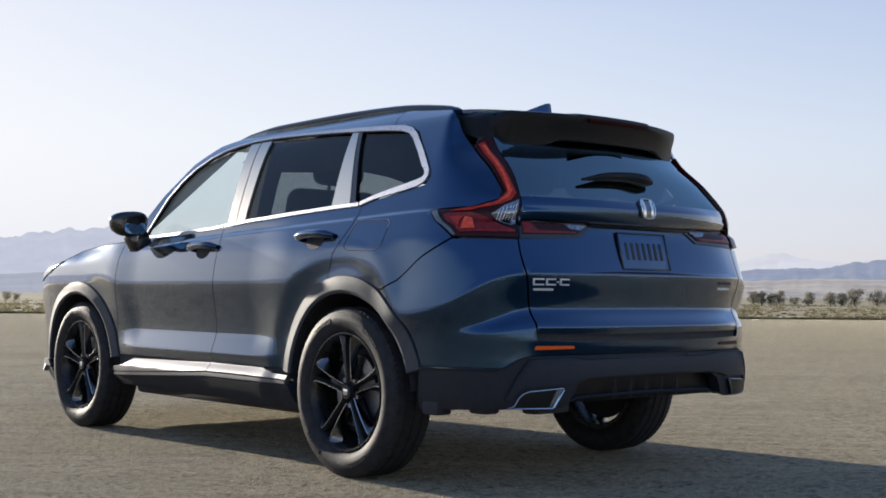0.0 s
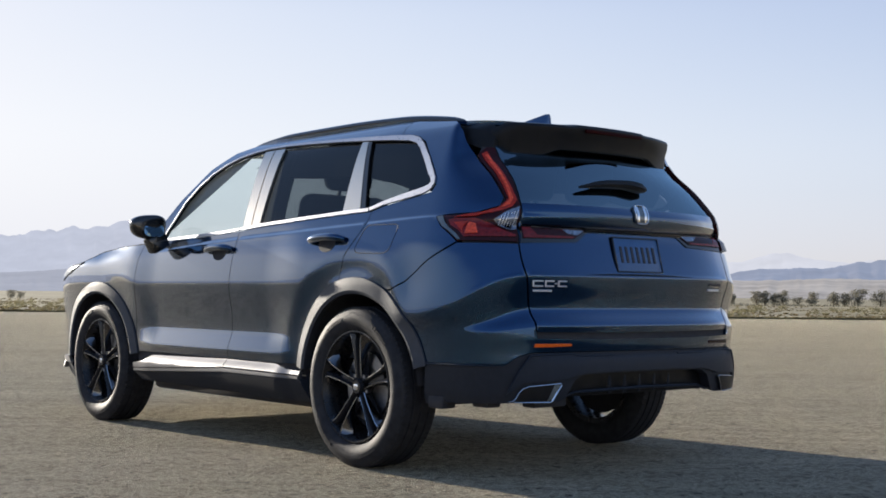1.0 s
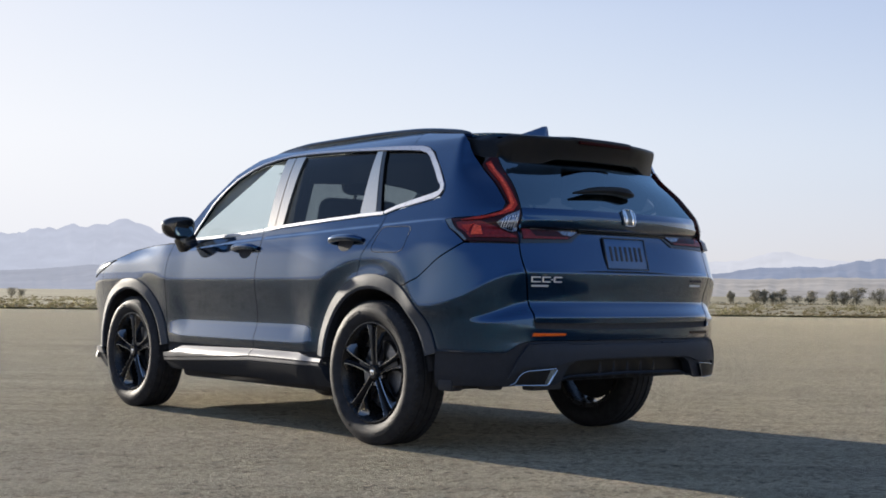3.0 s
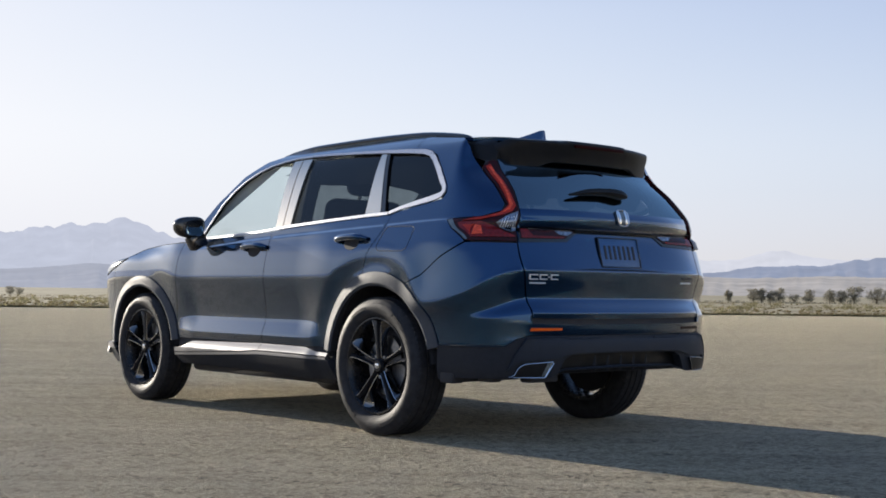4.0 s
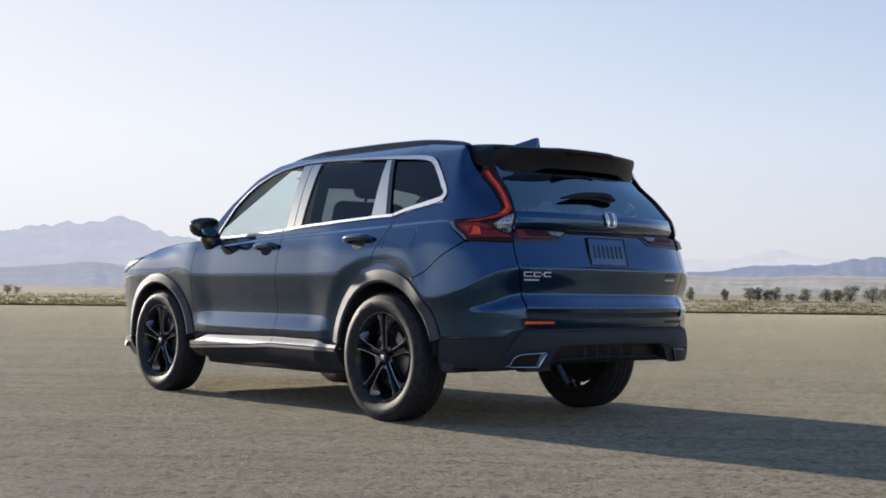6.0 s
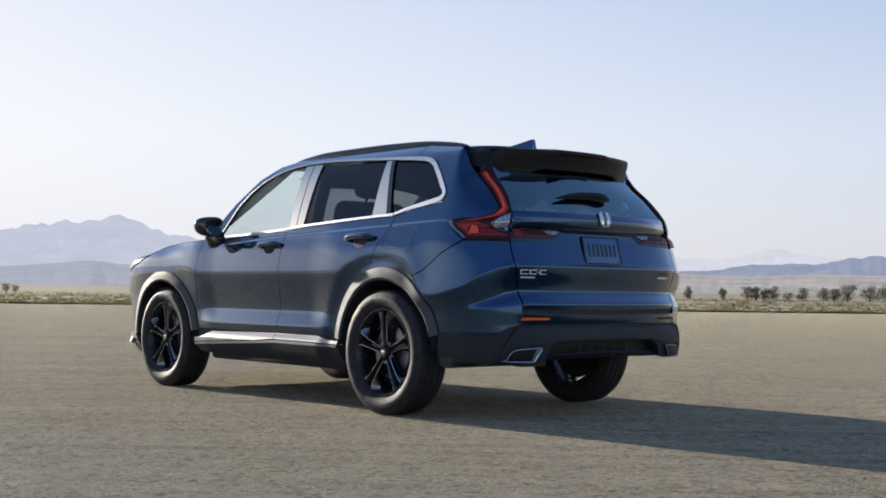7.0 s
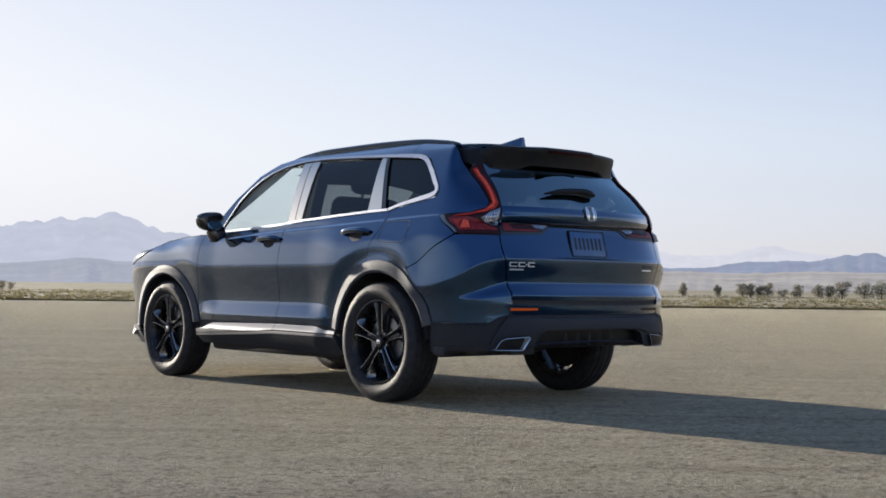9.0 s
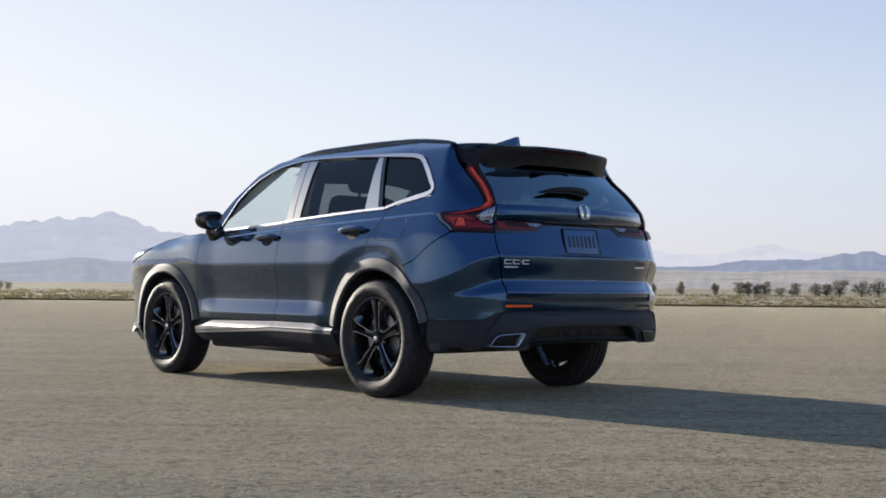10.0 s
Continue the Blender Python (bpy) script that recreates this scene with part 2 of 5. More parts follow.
def smooth_keys(keys):
    """A smooth curve through (at, value) keys, with no overshoot."""
    k = sorted(keys)
    xs, ys = np.array([a for a, _ in k], float), np.array([b for _, b in k], float)
    d = np.diff(ys) / np.diff(xs)
    m = np.zeros(len(xs))
    m[0], m[-1] = d[0], d[-1]
    for i in range(1, len(xs) - 1):
        m[i] = 0 if d[i - 1] * d[i] <= 0 else 2 * d[i - 1] * d[i] / (d[i - 1] + d[i])

    def at(v):
        v = np.clip(np.asarray(v, float), xs[0], xs[-1])
        i = np.clip(np.searchsorted(xs, v) - 1, 0, len(xs) - 2)
        h = xs[i + 1] - xs[i]
        t = (v - xs[i]) / h
        return (2 * t**3 - 3 * t**2 + 1) * ys[i] + (t**3 - 2 * t**2 + t) * h * m[i] + (-2 * t**3 + 3 * t**2) * ys[i + 1] + (t**3 - t**2) * h * m[i + 1]
    return at


def step(a, b, v):
    t = np.clip((np.asarray(v, float) - a) / (b - a), 0, 1)
    return t * t * (3 - 2 * t)


from mathutils import geometry

# ---- the car's skin: a point for (u, z); along the flank u is y, past the ends it runs round the corners ----
Y_REAR, Y_FRONT = -0.45, 2.75
W_DOOR = smooth_keys([(0.22, .84), (0.28, .872), (0.34, .890), (0.40, .897), (0.455, .890), (0.498, .9025), (0.512, .9015), (0.525, .8980), (0.55, .8908), (0.575, .8836), (0.590, .8793), (0.605, .877), (0.63, .8775), (0.72, .890), (0.79, .9065), (0.825, .9135), (0.850, .9160), (0.862, .9163), (0.90, .9145), (0.95, .9095),
                      (1.00, .9015), (1.04, .8925), (1.06, .8875), (1.085, .8815), (1.10, .8785), (1.125, .8735), (1.15, .869), (1.25, .843), (1.40, .795), (1.50, .757), (1.57, .722), (1.62, .680), (1.66, .60)])
W_ARCH = smooth_keys([(0.22, .85), (0.28, .878), (0.34, .893), (0.40, .900), (0.455, .902), (0.62, .908), (0.80, .925), (0.86, .931), (0.90, .930), (0.95, .9245), (1.00, .9145), (1.04, .9040), (1.06, .8980), (1.10, .8860), (1.125, .8785), (1.15, .872),
                      (1.25, .843), (1.40, .795), (1.50, .757), (1.57, .722), (1.62, .680), (1.66, .60)])
W_TAIL = smooth_keys([(0.22, .79), (0.30, .85), (0.40, .880), (0.50, .886), (0.565, .889), (0.62, .893), (0.68, .897), (0.755, .905), (0.80, .912), (0.87, .927), (0.89, .930), (0.91, .9295), (0.95, .9265), (1.00, .9165), (1.04, .9050), (1.06, .8985), (1.10, .8860), (1.125, .8785),
                      (1.15, .872), (1.25, .843), (1.40, .793), (1.50, .754), (1.57, .718), (1.62, .660), (1.66, .60)])
R_TAIL = smooth_keys([(0.22, -.88), (0.30, -.955), (0.40, -.982), (0.48, -.986), (0.545, -.984), (0.565, -.983), (0.60, -.984), (0.626, -.986), (0.672, -.984), (0.687, -.979), (0.755, -.942), (0.775, -.944), (0.895, -.968), (0.91, -.960),
                      (1.00, -.928), (1.085, -.907), (1.10, -.905), (1.112, -.930), (1.125, -.944), (1.15, -.952), (1.168, -.953), (1.198, -.944), (1.23, -.922), (1.30, -.874), (1.40, -.804), (1.45, -.764), (1.50, -.700), (1.57, -.62), (1.62, -.52), (1.66, -.48)])
SQUARE = smooth_keys([(0.2, 3.8), (0.4, 4.0), (1.07, 4.0), (1.12, 3.0), (1.20, 3.0), (1.30, 2.65), (1.45, 1.75), (1.7, 1.75)])      # how square the tail is in plan, by height
R_NOSE = smooth_keys([(0.20, 3.46), (0.30, 3.57), (0.42, 3.61), (0.55, 3.62), (0.75, 3.65), (0.90, 3.62), (0.97, 3.50), (1.03, 3.2), (1.10, 3.05), (1.66, 2.9)])
ROUND, ROUND_F = 3.0, 4.0
CREASE = smooth_keys([(-.51, 1.155), (-.32, 1.150), (.02, 1.138), (.25, 1.131), (.52, 1.121), (.87, 1.109), (1.30, 1.092), (1.78, 1.062), (2.2, 1.03)])   # the shoulder line


def half_width(y, z):
    a = step(.42, .80, y) * (1 - step(1.95, 2.30, y))
    w = W_ARCH(z) * (1 - a) + W_DOOR(z) * a
    b = step(.05, -.45, y)
    w = w * (1 - b) + W_TAIL(z) * b
    for wy, r0, r1, dip in ((0.0, .530, .650, .016), (2.70, .500, .700, .010)):  # the flank steps in towards the wheel openings
        r = np.hypot(y - wy, z - .374)
        w = w - dip * (1 - step(r0, r1, r)) * (1 - step(1.02, 1.12, z)) * step(-.45, -.02, y)
    zc = CREASE(y)
    w = w - .0095 * step(zc - .009, zc + .009, z) * (1 - step(1.75, 2.05, y))
    c = step(2.2, 2.9, y)                                       # the fender's shoulder rolls in under the bonnet
    w = w - c * .035 * step(.94, 1.11, z)
    return w


def arc_table(rx, ry, e):
    th = np.linspace(0, math.pi / 2, 400)
    x, y = rx * np.cos(th) ** (2 / e), ry * np.sin(th) ** (2 / e)
    return th, np.concatenate([[0], np.cumsum(np.hypot(np.diff(x), np.diff(y)))])


TH, ARC_R = arc_table(.91, .53, ROUND)
_, ARC_F = arc_table(.91, .83, ROUND_F)
U_END = ARC_R[-1]                                               # from the corner's start to the middle of the tail


def skin(u, z, side=-1.0):
    """The car's skin; side -1 is the driver's. Past the middle of the tail it goes on to the other side."""
    u, z = np.asarray(u, float), np.asarray(z, float)
    d = np.maximum(Y_REAR - u, 0)
    over = d > U_END
    d = np.where(over, 2 * U_END - d, d)
    y = np.clip(u, Y_REAR, Y_FRONT)
    far_u = 2 * (Y_REAR - U_END) - u
    sag = .17 * (step(-1.02, -.44, u) * (1 - step(-.42, -.20, u)) + step(-1.02, -.44, far_u))
    zp = z + sag * step(.60, .73, z) * (1 - step(.77, 1.07, z))     # the tail's folds run down towards the wheel
    w = half_width(y, zp)
    tr = np.interp(d, ARC_R, TH)
    tf = np.interp(np.maximum(u - Y_FRONT, 0), ARC_F, TH)
    c = np.clip(np.cos(tr), 0, 1) ** (2 / ROUND)
    e = ROUND + (SQUARE(z) - ROUND) * step(0, .35, d)
    back = np.where(d > 1e-6, np.clip(1 - c ** e, 0, 1) ** (1 / e), 0)
    c = c * np.clip(np.cos(tf), 0, 1) ** (2 / ROUND_F)
    yy = y + (R_TAIL(zp) - Y_REAR) * back + (R_NOSE(z) - Y_FRONT) * np.sin(tf) ** (2 / ROUND_F)
    yy = yy + (.009 * step(.632, .642, z) * (1 - step(.642, .690, z)) + .009 * np.exp(-((z - .562) / .024) ** 2)) * step(.535, .575, d)      # notches under the tailgate and the bumper strip
    return np.stack([side * np.where(over, -1, 1) * w * c, yy, z + 0 * u], -1)


def skin_normal(u, z, side, lift=None):
    e = .003
    f = lift or (lambda a, b: skin(a, b, side))
    n = np.cross(f(u + e, z) - f(u - e, z), f(u, z + e) - f(u, z - e))
    n /= np.linalg.norm(n, axis=-1, keepdims=True) + 1e-12
    return -n if side < 0 else n


def raised(off, side):
    """The skin lifted by off metres, a number or a function of u and z."""
    def f(u, z):
        o = off(u, z) if callable(off) else off
        return skin(u, z, side) + skin_normal(u, z, side) * np.asarray(o)[..., None]
    return f


def inset(poly, gap):
    out, n = [], len(poly)
    area = sum(poly[i][0] * poly[(i + 1) % n][1] - poly[(i + 1) % n][0] * poly[i][1] for i in range(n))
    s = 1 if area > 0 else -1
    for i in range(n):
        p, a, b = Vector(poly[i]), Vector(poly[i - 1]), Vector(poly[(i + 1) % n])
        d0, d1 = (p - a), (b - p)
        d0, d1 = (d0.normalized() if d0.length > 1e-9 else d1.normalized()), (d1.normalized() if d1.length > 1e-9 else d0.normalized())
        n0, n1 = Vector((-d0.y, d0.x)) * s, Vector((-d1.y, d1.x)) * s
        k = n0 + n1
        k = k / max(k.length_squared / 2, .3)
        out.append(tuple(p + k * gap))
    return out


def fine(poly, length=0.03, closed=True):
    """The outline with its long edges cut up."""
    out = []
    for i, a in enumerate(poly):
        if not closed and i == len(poly) - 1:
            return out + [a]
        b = poly[(i + 1) % len(poly)]
        k = max(1, int(math.hypot(b[0] - a[0], b[1] - a[1]) / length))
        out += [(a[0] + (b[0] - a[0]) * j / k, a[1] + (b[1] - a[1]) * j / k) for j in range(k)]
    return out


def panel(name, poly, mat, parent, label="", off=0.0, thick=0.018, gap=0.0025, du=0.04, dz=0.025, side=-1.0):
    """A sheet that follows the skin inside an outline in (u, z), with its edges turned in."""
    poly = inset(poly, gap) if gap else list(poly)
    poly = fine(poly)
    us, zs = [p[0] for p in poly], [p[1] for p in poly]
    dots = [Vector((i * du + .0011, k * dz + .0007)) for i in range(math.ceil(min(us) / du), math.floor(max(us) / du) + 1) for k in range(math.ceil(min(zs) / dz), math.floor(max(zs) / dz) + 1)]
    n = len(poly)
    out = geometry.delaunay_2d_cdt([Vector(p) for p in poly] + dots, [(i, (i + 1) % n) for i in range(n)], [], 1, 1e-6)
    used = sorted({i for t in out[2] for i in t})
    at = {i: k for k, i in enumerate(used)}
    uz = np.array([out[0][i][:] for i in used])
    faces = [[at[i] for i in t] for t in out[2]]
    turned = {(a, b) for t in faces for a, b in zip(t, t[1:] + t[:1])}
    rim = [(a, b) for a, b in turned if (b, a) not in turned]
    f = raised(off, side)
    pos = f(uz[:, 0], uz[:, 1])
    nor = skin_normal(uz[:, 0], uz[:, 1], side, f)
    tri = np.array(faces)
    flip = (np.cross(pos[tri[:, 1]] - pos[tri[:, 0]], pos[tri[:, 2]] - pos[tri[:, 0]]) * nor[tri[:, 0]]).sum() < 0
    if flip:
        faces = [q[::-1] for q in faces]
        rim = [(b, a) for a, b in rim]
    n = len(pos)
    ids = sorted({i for e in rim for i in e})
    front, back = {i: n + k for k, i in enumerate(ids)}, {i: n + len(ids) + k for k, i in enumerate(ids)}
    verts = np.concatenate([pos, pos[ids], pos[ids] - nor[ids] * thick])
    quads = [(front[b], front[a], back[a], back[b]) for a, b in rim]
    me = bpy.data.meshes.new(name)
    me.from_pydata(verts.tolist(), [], faces + quads)
    me.polygons.foreach_set("use_smooth", [True] * len(faces) + [False] * len(quads))
    me.update()
    loops = np.zeros((len(me.loops), 3))
    nv = np.concatenate([nor, np.zeros((2 * len(ids), 3))])
    for p in me.polygons:
        own = p.index < len(faces)
        for li in p.loop_indices:
            loops[li] = nv[me.loops[li].vertex_index] if own else p.normal
    me.normals_split_custom_set(loops.tolist())
    return link_mesh(name, me, mat, parent, label)


def sheet(name, us, zs, mat, parent, label="", off=0.0, thick=0.0, side=-1.0):
    """A sheet on the skin from a ready grid of u and z, its four edges turned in."""
    us, zs = np.asarray(us, float), np.asarray(zs, float)
    f = raised(off, side)
    pos, nor = f(us, zs), skin_normal(us, zs, side, f)
    r, c = us.shape
    quads = [(i * c + j, i * c + j + 1, (i + 1) * c + j + 1, (i + 1) * c + j) for i in range(r - 1) for j in range(c - 1)]
    p, n = pos.reshape(-1, 3), nor.reshape(-1, 3)
    q = np.array(quads)
    if (np.cross(p[q[:, 1]] - p[q[:, 0]], p[q[:, 2]] - p[q[:, 0]]) * n[q[:, 0]]).sum() < 0:
        quads = [t[::-1] for t in quads]
    turned = {(a, b) for t in quads for a, b in zip(t, t[1:] + t[:1])}
    rim = [(a, b) for a, b in turned if (b, a) not in turned]
    ids = sorted({i for e in rim for i in e})
    k = len(p)
    fr, bk = {i: k + m for m, i in enumerate(ids)}, {i: k + len(ids) + m for m, i in enumerate(ids)}
    verts = np.concatenate([p, p[ids], p[ids] - n[ids] * thick])
    walls = [(fr[b], fr[a], bk[a], bk[b]) for a, b in rim]
    me = bpy.data.meshes.new(name)
    me.from_pydata(verts.tolist(), [], quads + walls)
    me.polygons.foreach_set("use_smooth", [True] * len(quads) + [False] * len(walls))
    me.update()
    loops = [tuple(n[me.loops[li].vertex_index]) if g.index < len(quads) else tuple(g.normal) for g in me.polygons for li in g.loop_indices]
    me.normals_split_custom_set(loops)
    return link_mesh(name, me, mat, parent, label)


# ---- ground, desert and far hills ----
VIEW = 41.0                                     # heading of the view, degrees to the right of +y
AX = Vector((math.sin(radians(VIEW)), math.cos(radians(VIEW)), 0))      # ahead
BX = Vector((AX.y, -AX.x, 0))                                           # to the right
EDGE = 43.2                                     # where the tarmac ends, along AX


def fall(d):
    """Height of the land at d metres ahead: level tarmac, a shallow basin, then a long rise."""
    d = np.asarray(d, float)
    return -0.9 * step(EDGE, 330, d) + .0018 * np.maximum(d - 350, 0) * step(350, 1500, d)


def tarmac_material():
    m = material("sun_bleached_tarmac", (0.2, 0.2, 0.2), 0.88, 0, 0.20)
    nt = m.node_tree
    b = nt.nodes["Principled BSDF"]
    b.inputs["Specular Tint"].default_value = (1.0, 0.97, 0.90, 1)
    b.inputs["Sheen Roughness"].default_value = 0.15
    b.inputs["Sheen Tint"].default_value = (1.0, 0.88, 0.61, 1)
    co = nt.nodes.new("ShaderNodeTexCoord")

    def noise_tex(scale, detail, low, high, vec=None, rough=0.6, edge=0.18):
        n, r = nt.nodes.new("ShaderNodeTexNoise"), nt.nodes.new("ShaderNodeMapRange")
        n.inputs["Scale"].default_value, n.inputs["Detail"].default_value, n.inputs["Roughness"].default_value = scale, detail, rough
        nt.links.new(vec or co.outputs["Object"], n.inputs["Vector"])
        r.inputs["From Min"].default_value, r.inputs["From Max"].default_value = 0.5 - edge, 0.5 + edge
        r.inputs["To Min"].default_value, r.inputs["To Max"].default_value = low, high
        nt.links.new(n.outputs["Fac"], r.inputs["Value"])
        return r.outputs[0]

    def squeezed(turn, sx, sy):
        mp = nt.nodes.new("ShaderNodeMapping")
        mp.vector_type = 'TEXTURE'
        mp.inputs["Rotation"].default_value = (0, 0, radians(turn))
        mp.inputs["Scale"].default_value = (sx, sy, 1)
        nt.links.new(co.outputs["Object"], mp.inputs["Vector"])
        return mp.outputs[0]

    def times(a, b_):
        x = nt.nodes.new("ShaderNodeMath")
        x.operation = 'MULTIPLY'
        nt.links.new(a, x.inputs[0])
        nt.links.new(b_, x.inputs[1])
        return x.outputs[0]

    def stones(scale, start, full, low, high):
        """Single stones, each with a tone of its own."""
        v, sp, r = (nt.nodes.new("ShaderNode" + k) for k in ("TexVoronoi", "SeparateColor", "MapRange"))
        v.inputs["Scale"].default_value = scale
        nt.links.new(co.outputs["Object"], v.inputs["Vector"])
        nt.links.new(v.outputs["Color"], sp.inputs[0])
        r.inputs["From Min"].default_value, r.inputs["From Max"].default_value = start, full
        r.inputs["To Min"].default_value, r.inputs["To Max"].default_value = low, high
        nt.links.new(sp.outputs[0], r.inputs["Value"])
        return r.outputs[0]
    relief = noise_tex(120, 3, 0.15, 1.85, rough=0.6, edge=0.13)
    grain = stones(88, 0.0, 1.0, 0.50, 1.50)                      # stones in the binder
    fleck = stones(37, 0.0, 0.30, 0.38, 1.12)                     # dark stones, and pits with their shade put into the colour
    coarse = noise_tex(11, 3, 0.72, 1.28)
    blotch = noise_tex(0.55, 5, 0.86, 1.14)
    patch = noise_tex(2.6, 4, 0.84, 1.16)
    streak = noise_tex(1.0, 5, 0.82, 1.18, squeezed(-VIEW + 4, 9.0, 0.55))
    seam = noise_tex(1.0, 2, 0.80, 1.20, squeezed(-VIEW - 3, 30.0, 0.16))
    all_ = times(times(times(grain, coarse), times(blotch, streak)), times(times(seam, patch), fleck))
    dust = nt.nodes.new("ShaderNodeMath")                       # dust lies over the stones, less in the pits
    dust.operation = 'MULTIPLY'
    dust.use_clamp = True
    dust.inputs[1].default_value = 1.0
    nt.links.new(times(times(grain, fleck), times(streak, seam)), dust.inputs[0])
    nt.links.new(dust.outputs[0], b.inputs["Sheen Weight"])
    warm = nt.nodes.new("ShaderNodeMix")                        # olive and buff patches
    warm.data_type = 'RGBA'
    warm.inputs["A"].default_value = (0.172, 0.146, 0.106, 1)
    warm.inputs["B"].default_value = (0.166, 0.138, 0.114, 1)
    nt.links.new(noise_tex(0.9, 4, 0.0, 1.0), warm.inputs["Factor"])
    mx = nt.nodes.new("ShaderNodeMix")
    mx.data_type, mx.blend_type = 'RGBA', 'MULTIPLY'
    mx.inputs["Factor"].default_value = 1
    nt.links.new(warm.outputs["Result"], mx.inputs["A"])
    nt.links.new(all_, mx.inputs["B"])
    nt.links.new(mx.outputs["Result"], b.inputs["Base Color"])
    bp = nt.nodes.new("ShaderNodeBump")
    bp.inputs["Strength"].default_value, bp.inputs["Distance"].default_value = 1.0, 0.0033
    nt.links.new(times(relief, coarse), bp.inputs["Height"])
    nt.links.new(bp.outputs[0], b.inputs["Normal"])
    return m


def land_material():
    m = material("dry_desert_soil", (0.3, 0.25, 0.18), 0.95, 0, 0.2)
    nt = m.node_tree
    b = nt.nodes["Principled BSDF"]
    co = nt.nodes.new("ShaderNodeTexCoord")
    n = nt.nodes.new("ShaderNodeTexNoise")
    n.inputs["Scale"].default_value, n.inputs["Detail"].default_value = 0.05, 8
    nt.links.new(co.outputs["Object"], n.inputs["Vector"])
    r = nt.nodes.new("ShaderNodeValToRGB")
    r.color_ramp.elements[0].position, r.color_ramp.elements[0].color = 0.35, (0.31, 0.255, 0.15, 1)
    r.color_ramp.elements[1].position, r.color_ramp.elements[1].color = 0.65, (0.46, 0.385, 0.235, 1)
    nt.links.new(n.outputs["Fac"], r.inputs[0])
    nt.links.new(r.outputs[0], b.inputs["Base Color"])
    return m


def ground_sheet():
    """One sheet out to the horizon: rings that widen with distance."""
    me = bpy.data.meshes.new("ground")
    dist = [-4800, -1500, -400, -120, -60, -30, -15, -5] + list(np.linspace(0, EDGE - .05, 14)) + [EDGE + .05, EDGE + 6] + list(np.geomspace(EDGE + 14, 4800, 46))
    across = sorted(set([round(s * v, 2) for v in [0, 4, 9, 16, 26, 40, 60, 90, 130, 190, 270, 380, 530, 750, 1000, 1400, 2000, 2800, 3800, 4800] for s in (-1, 1)]))
    verts, faces = [], []
    for d in dist:
        for a in across:
            p = AX * d + BX * a
            z = float(fall(d))
            if d > EDGE + 1:
                z += min(1, (d - EDGE) / 60) * .35 * noise.noise((p.x * .03, p.y * .03, 0))
            verts.append((p.x, p.y, z))
    k = len(across)
    for i in range(len(dist) - 1):
        for j in range(k - 1):
            faces.append((i * k + j, i * k + j + 1, (i + 1) * k + j + 1, (i + 1) * k + j))
    me.from_pydata(verts, [], faces)
    me.polygons.foreach_set("use_smooth", [True] * len(faces))
    me.materials.append(TARMAC)
    me.materials.append(LAND)
    me.polygons.foreach_set("material_index", [1 if dist[i] > EDGE - 1 else 0 for i in range(len(dist) - 1) for j in range(k - 1)])
    me.update()
    if me.polygons[0].normal.z < 0:
        me.flip_normals()
    return tagged(new("ground", me), "pale sun-bleached tarmac apron running into dry desert", "ground", kind="structure")


TARMAC, LAND = tarmac_material(), land_material()
ground_sheet()


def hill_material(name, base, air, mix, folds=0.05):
    """Far slopes with the haze put into the material: the rock's colour under a glow for bright air."""
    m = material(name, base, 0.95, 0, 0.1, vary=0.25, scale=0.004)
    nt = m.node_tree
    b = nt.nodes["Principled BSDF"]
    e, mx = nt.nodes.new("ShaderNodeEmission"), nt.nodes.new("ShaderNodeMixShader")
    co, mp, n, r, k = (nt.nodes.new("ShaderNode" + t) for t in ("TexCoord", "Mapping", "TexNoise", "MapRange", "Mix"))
    mp.inputs["Scale"].default_value = (1, 1, 2)                # folds and beds, drawn in the glow's colour, lie flat
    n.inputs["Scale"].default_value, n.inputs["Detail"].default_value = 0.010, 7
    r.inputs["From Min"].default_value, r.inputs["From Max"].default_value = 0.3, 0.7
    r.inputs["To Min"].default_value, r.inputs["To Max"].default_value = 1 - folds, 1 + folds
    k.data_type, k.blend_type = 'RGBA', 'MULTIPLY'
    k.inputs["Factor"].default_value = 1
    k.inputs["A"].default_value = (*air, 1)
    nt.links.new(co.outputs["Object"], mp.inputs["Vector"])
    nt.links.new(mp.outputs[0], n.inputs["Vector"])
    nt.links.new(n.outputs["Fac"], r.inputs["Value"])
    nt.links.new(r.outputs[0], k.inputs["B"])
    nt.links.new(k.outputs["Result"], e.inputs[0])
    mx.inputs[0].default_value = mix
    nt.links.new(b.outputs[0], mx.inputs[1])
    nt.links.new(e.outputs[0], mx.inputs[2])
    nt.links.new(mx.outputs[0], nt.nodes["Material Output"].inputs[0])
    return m


